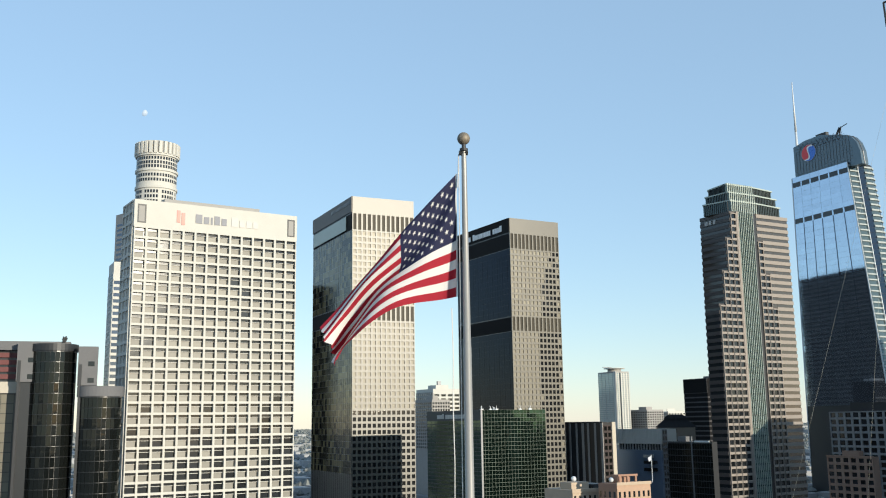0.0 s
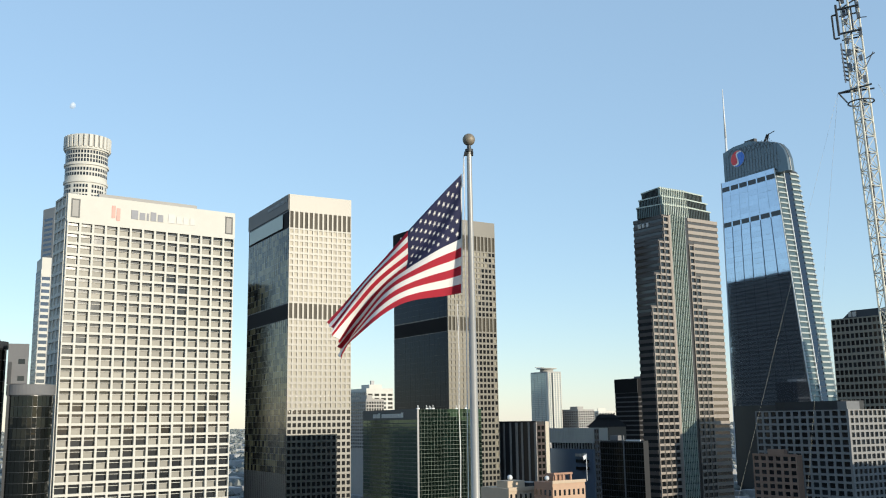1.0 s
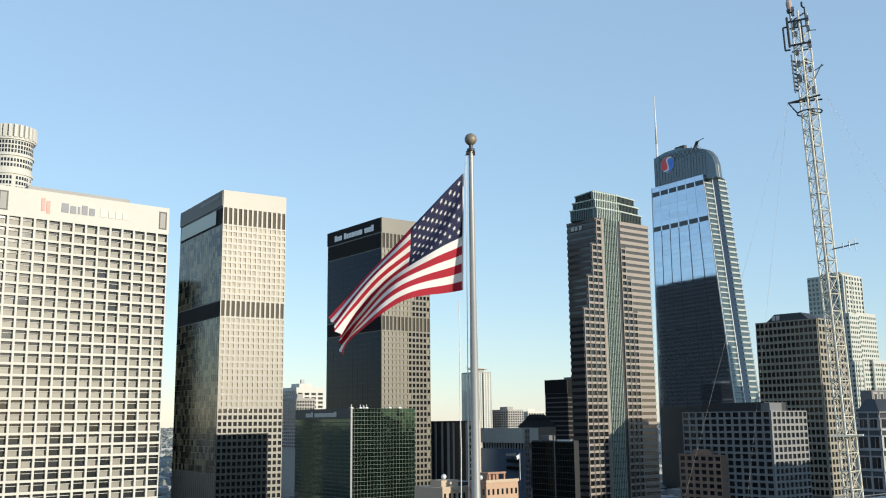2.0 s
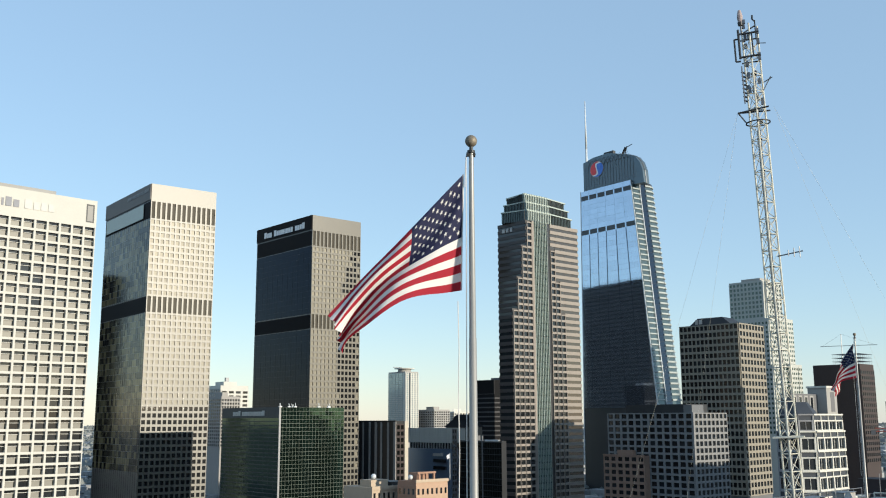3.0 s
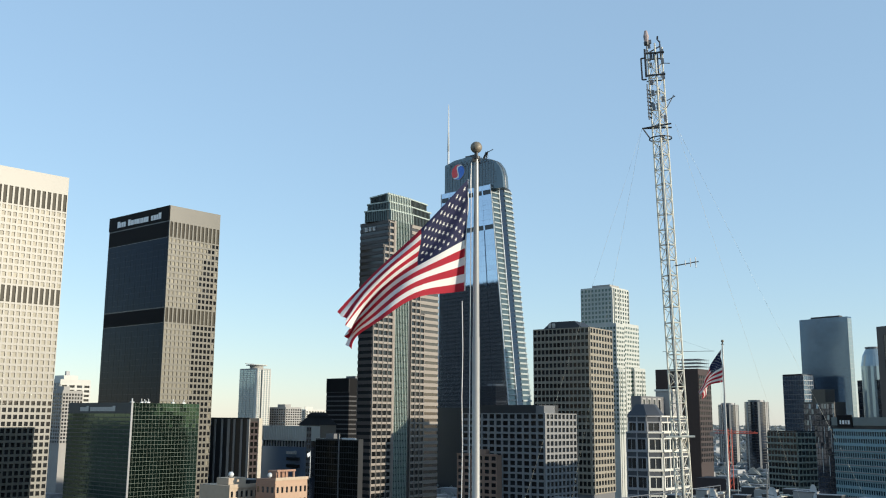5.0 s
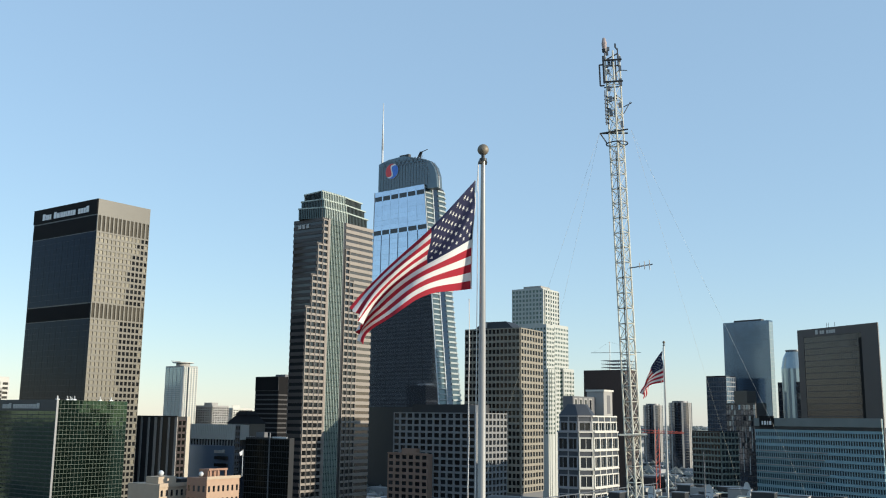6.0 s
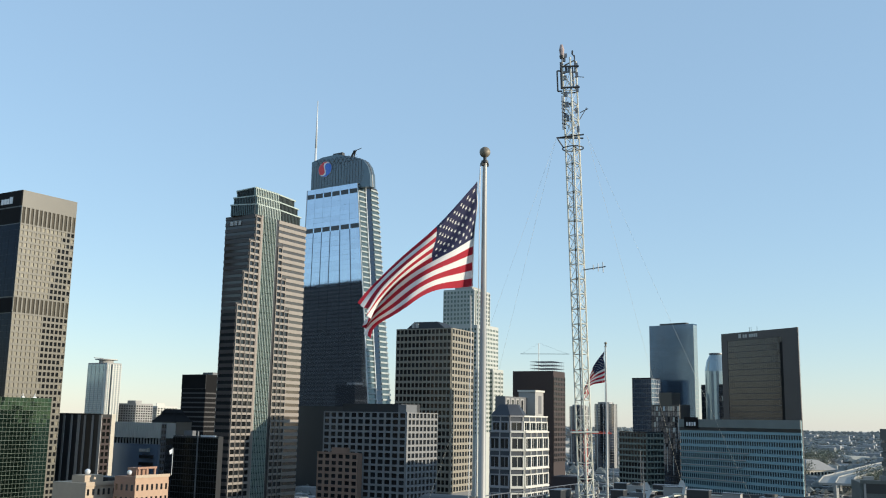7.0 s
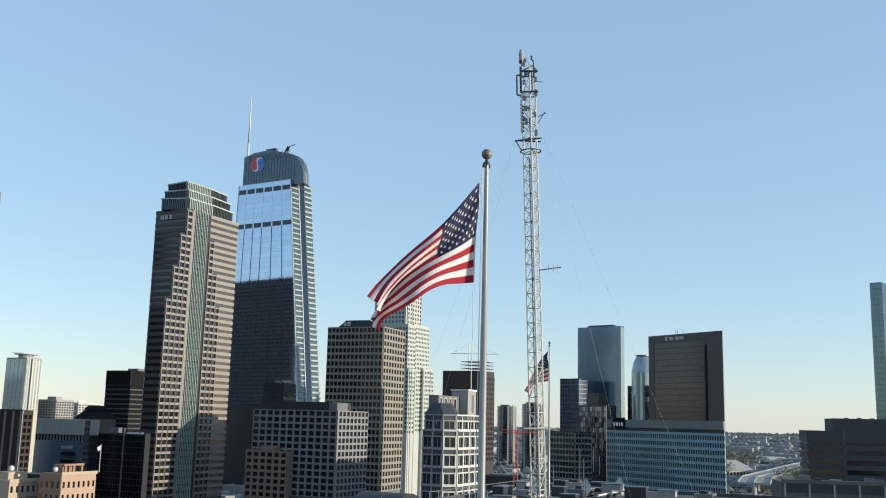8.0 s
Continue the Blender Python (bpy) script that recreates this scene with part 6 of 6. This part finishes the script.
def far_city():
    s, r = Shape(), random.Random(11)
    for _ in range(2600):
        az, d = radians(r.uniform(-32, 66)), 750 + 3000 * r.random() ** 1.3
        x, y = d * math.sin(az), d * math.cos(az)
        g = ground_height(d)
        w, l = r.uniform(8, 20) * (1 + d / 5000), r.uniform(10, 30) * (1 + d / 5000)
        h = r.choice((3, 3, 4, 4, 4, 5, 5, 6, 9)) * r.uniform(0.8, 1.2)
        c, n = math.cos(radians(29)), math.sin(radians(29))
        q = [(x + a * c - b * n, y + a * n + b * c) for a, b in ((-w / 2, -l / 2), (w / 2, -l / 2), (w / 2, l / 2), (-w / 2, l / 2))]
        s.prism(q, g - 6, g + h)
    tagged(new("low_city", s.mesh("low_city", LOW_CITY)), "hazy carpet of far low houses and sheds", "low city", kind="stuff")
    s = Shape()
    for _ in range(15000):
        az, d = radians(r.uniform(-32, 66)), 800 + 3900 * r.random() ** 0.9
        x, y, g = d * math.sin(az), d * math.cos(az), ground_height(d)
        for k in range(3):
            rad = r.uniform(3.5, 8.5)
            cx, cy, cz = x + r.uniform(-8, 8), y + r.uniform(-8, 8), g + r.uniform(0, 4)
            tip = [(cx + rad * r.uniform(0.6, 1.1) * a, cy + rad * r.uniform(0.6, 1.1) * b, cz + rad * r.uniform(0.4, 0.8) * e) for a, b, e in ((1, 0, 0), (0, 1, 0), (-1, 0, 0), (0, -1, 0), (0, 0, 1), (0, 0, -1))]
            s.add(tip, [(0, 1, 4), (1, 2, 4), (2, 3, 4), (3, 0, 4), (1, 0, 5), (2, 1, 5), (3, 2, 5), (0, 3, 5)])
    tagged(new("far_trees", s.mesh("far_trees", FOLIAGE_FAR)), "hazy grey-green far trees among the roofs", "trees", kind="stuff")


def make_tree(x, y, h, seed):
    r = random.Random(seed)
    root = thing("tree", "dull green broad street tree beside the raised road", "tree", x, y, ground_height(math.hypot(x, y)) - 1, r.uniform(0, 360), "trees by the raised road")
    s = Shape().tube((0, 0, 0), (0.2, 0, h * 0.45), 0.5, 8, 0.3)
    tips = []
    for k in range(7):
        a = 2 * math.pi * k / 7 + r.uniform(-0.3, 0.3)
        tip = Vector((math.cos(a) * h * 0.3, math.sin(a) * h * 0.3, h * r.uniform(0.55, 0.85)))
        s.tube((0.2, 0, h * r.uniform(0.3, 0.45)), tip, 0.2, 6, 0.07)
        tips.append(tip)
    part("trunk", s, BARK, root)
    lf = Shape()
    for k in range(520):
        c = r.choice(tips) + Vector((r.gauss(0, h * 0.12), r.gauss(0, h * 0.12), r.gauss(0, h * 0.09)))
        n1, n2 = Vector((r.gauss(0, 1), r.gauss(0, 1), r.gauss(0, 1))).normalized() * 0.55, Vector((r.gauss(0, 1), r.gauss(0, 1), r.gauss(0, 1))).normalized() * 0.55
        lf.add([c - n1, c - n2, c + n1, c + n2], [(0, 1, 2, 3)])
    part("crown", lf, FOLIAGE, root, kind="stuff")


def raised_road():
    s = Shape()
    pts = [(665.9, 551.9, 39.2), (732.9, 602.1, 40.1), (839.0, 658.6, 41.4), (964.3, 727.4, 42.9), (1138.1, 819.8, 44.1), (1437.6, 976.0, 44.1)]
    for k in range(len(pts) - 1):
        a, b = Vector(pts[k]), Vector(pts[k + 1])
        n = Vector((-(b - a).y, (b - a).x, 0)).normalized() * 13
        q = [(a - n), (b - n), (b + n), (a + n)]
        s.add([tuple(p) for p in q] + [tuple(p - Vector((0, 0, 1.8))) for p in q], [(0, 1, 2, 3), (7, 6, 5, 4), (0, 4, 5, 1), (1, 5, 6, 2), (2, 6, 7, 3), (3, 7, 4, 0)])
        for e in (-n, Vector((0, 0, 0)), n):
            p, q2 = a + e, b + e
            up = Vector((0, 0, 1.1))
            s.add([tuple(p), tuple(q2), tuple(q2 + up), tuple(p + up), *[tuple(v + n.normalized() * 0.5) for v in (p, q2, q2 + up, p + up)]],
                  [(0, 1, 2, 3), (7, 6, 5, 4), (0, 4, 5, 1), (1, 5, 6, 2), (2, 6, 7, 3), (3, 7, 4, 0)])
        s.box(a.x - 1.5, a.x + 1.5, a.y - 1.5, a.y + 1.5, 0, a.z - 1.7)
    tagged(new("raised_road", s.mesh("raised_road", CONCRETE_ROAD)), "pale concrete raised road with side walls", "road", kind="structure")
    r = random.Random(5)
    for k in range(34):
        t = r.random()
        x, y = 756 + 316 * t, 651 + 195 * t + r.uniform(25, 90)
        make_tree(x, y, r.uniform(20, 30), 100 + k)
    for k in range(22):
        t = r.random()
        x, y = 706 + 288 * t, 565 + 163 * t + r.uniform(-30, 6)
        make_tree(x, y, r.uniform(19, 27), 200 + k)
    # pale halls beyond the road, and lower blocks before it
    b = Tower("office_hall", "pale long hall with a grey hipped roof", 870.5, 755.3, -8.7, 44, 60, 22, STONE_CREAM, category="building", base=15.5, size=0.977)
    b.grid("R", 6, 21, 9, 3, 0.4, 0.35, 0.4, STONE_CREAM, GLASS_DARK)
    part("hipped_roof", Shape().loft([(-1, -1), (45, -1), (45, 61), (-1, 61)], [(14, 16), (30, 16), (30, 46), (14, 46)], 22, 33), CONCRETE_PALE, b.root, "grey hipped roof")
    b.slab("white_end", "E", 0, 16, 0, 1.0, 0, 27, CONCRETE_WHITE)
    b.done()
    b = Tower("long_shed", "long pale shed with a flat roof", 1129.4, 1027.9, -28.7, 75, 30, 21, CONCRETE_WHITE, category="building", base=19.6, size=0.977)
    b.slab("roof_edge", "R", -1, 76, 0, 1.2, 19.5, 21.6, STONE_CREAM)
    b.done()
    b = Tower("white_hall", "small white hall with three dark doors", 1293.4, 1031.8, -28.5, 32, 24, 20, CONCRETE_WHITE, category="building", base=20.9, size=0.977)
    for k in range(3):
        b.slab("doorway", "R", 4 + 9 * k, 10 + 9 * k, 0.02, 0.12, 3, 13, GLASS_TEAL)
    b.done()
    b = Tower("parking_deck", "low green-grey parking deck with open sides", 267.5, 219.5, -44.4, 52, 22, 61.5, DECK_GREY, category="building", base=6.2, size=0.977)
    # dark sheet painted in for the shade inside an open storey
    b.slab("open_storey", "R", 1, 51, 0.0, 0.1, 58, 61.6, STONE_DARK)
    for k in range(7):
        b.slab("deck_post", "R", 1 + 8.2 * k, 1.7 + 8.2 * k, 0, 0.4, 56, 62, CONCRETE_PALE)
    b.slab("deck_rail", "R", 0, 52, 0.1, 0.6, 61.2, 62.4, DECK_GREY)
    for k in range(9):
        x, y, h = 2 + 5.4 * k, r.uniform(2, 14), r.uniform(0.6, 2.4)
        b.box("roof_unit", x, x + r.uniform(1.5, 4), y, y + 2.5, 61.5, 61.5 + h, r.choice((METAL_DARK, CONCRETE_PALE, METAL_GREY)))
    b.box("stair_house", 40, 47, 2, 8, 61.5, 66.0, CONCRETE_PALE)
    b.done()


def moon():
    m = bpy.data.materials.new("glowing moon surface")
    m.use_nodes = True
    p = m.node_tree.nodes["Principled BSDF"]
    # emission stands in for sunlight on the moon
    p.inputs["Emission Color"].default_value, p.inputs["Emission Strength"].default_value = (0.55, 0.75, 0.95, 1), 0.42
    p.inputs["Base Color"].default_value = (0.2, 0.2, 0.2, 1)
    s = Shape().ball((0, 0, 0), 14, 24, 16)
    s.v = [(x * (0.95 if x > 0 else 0.6), y, z) for x, y, z in s.v]
    ob = new("moon", s.mesh("moon", m, True))
    ob.matrix_world = pose(-1222.3, 3808.4, 1350.4, 0, 25, 16)
    tagged(ob, "pale gibbous day moon in the blue sky", "moon", kind="structure")


white_bank_tower()
round_tower()
pale_slab_tower()
cylinder_hotel()
granite_tower(-47.7, 490.0, 42.5, 82.2, 216.2, False, 25.1, 26.7, 0.807)
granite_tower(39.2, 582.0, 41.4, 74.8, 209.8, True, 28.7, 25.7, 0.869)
green_block()
white_apartments()
striped_block()
curved_bank()
black_block()
far_towers()
mirrored_tower(88.6, 842.7, 8, 100, 213, 30.7, -1.8, 1.163)
mirrored_tower(-137.1, 597.1, 34, 60, 172, 29.4, 18.4, 0.902)
pink_tower()
blue_glass_tower()
gridded_towers()
brown_building_site()
banded_tower()
right_side()
plaster_blocks()
near_roof()
lattice_mast()
flagpole(0.55, 25.83, EYE + 7.37, "tall tapered aluminium flagpole with a round finial", 165)
make_flag("large red, white and blue striped flag blowing from the pole", 0.33, 25.93, EYE + 6.73, 172, 1.14)
flagpole(62.9, 97.2, EYE + 8.8, "slim grey flagpole on the far side of the roof", 150)
make_flag("smaller striped flag hanging from the far pole", 62.7, 97.3, EYE + 8.1, 92, 1.29)
far_city()
raised_road()
moon()
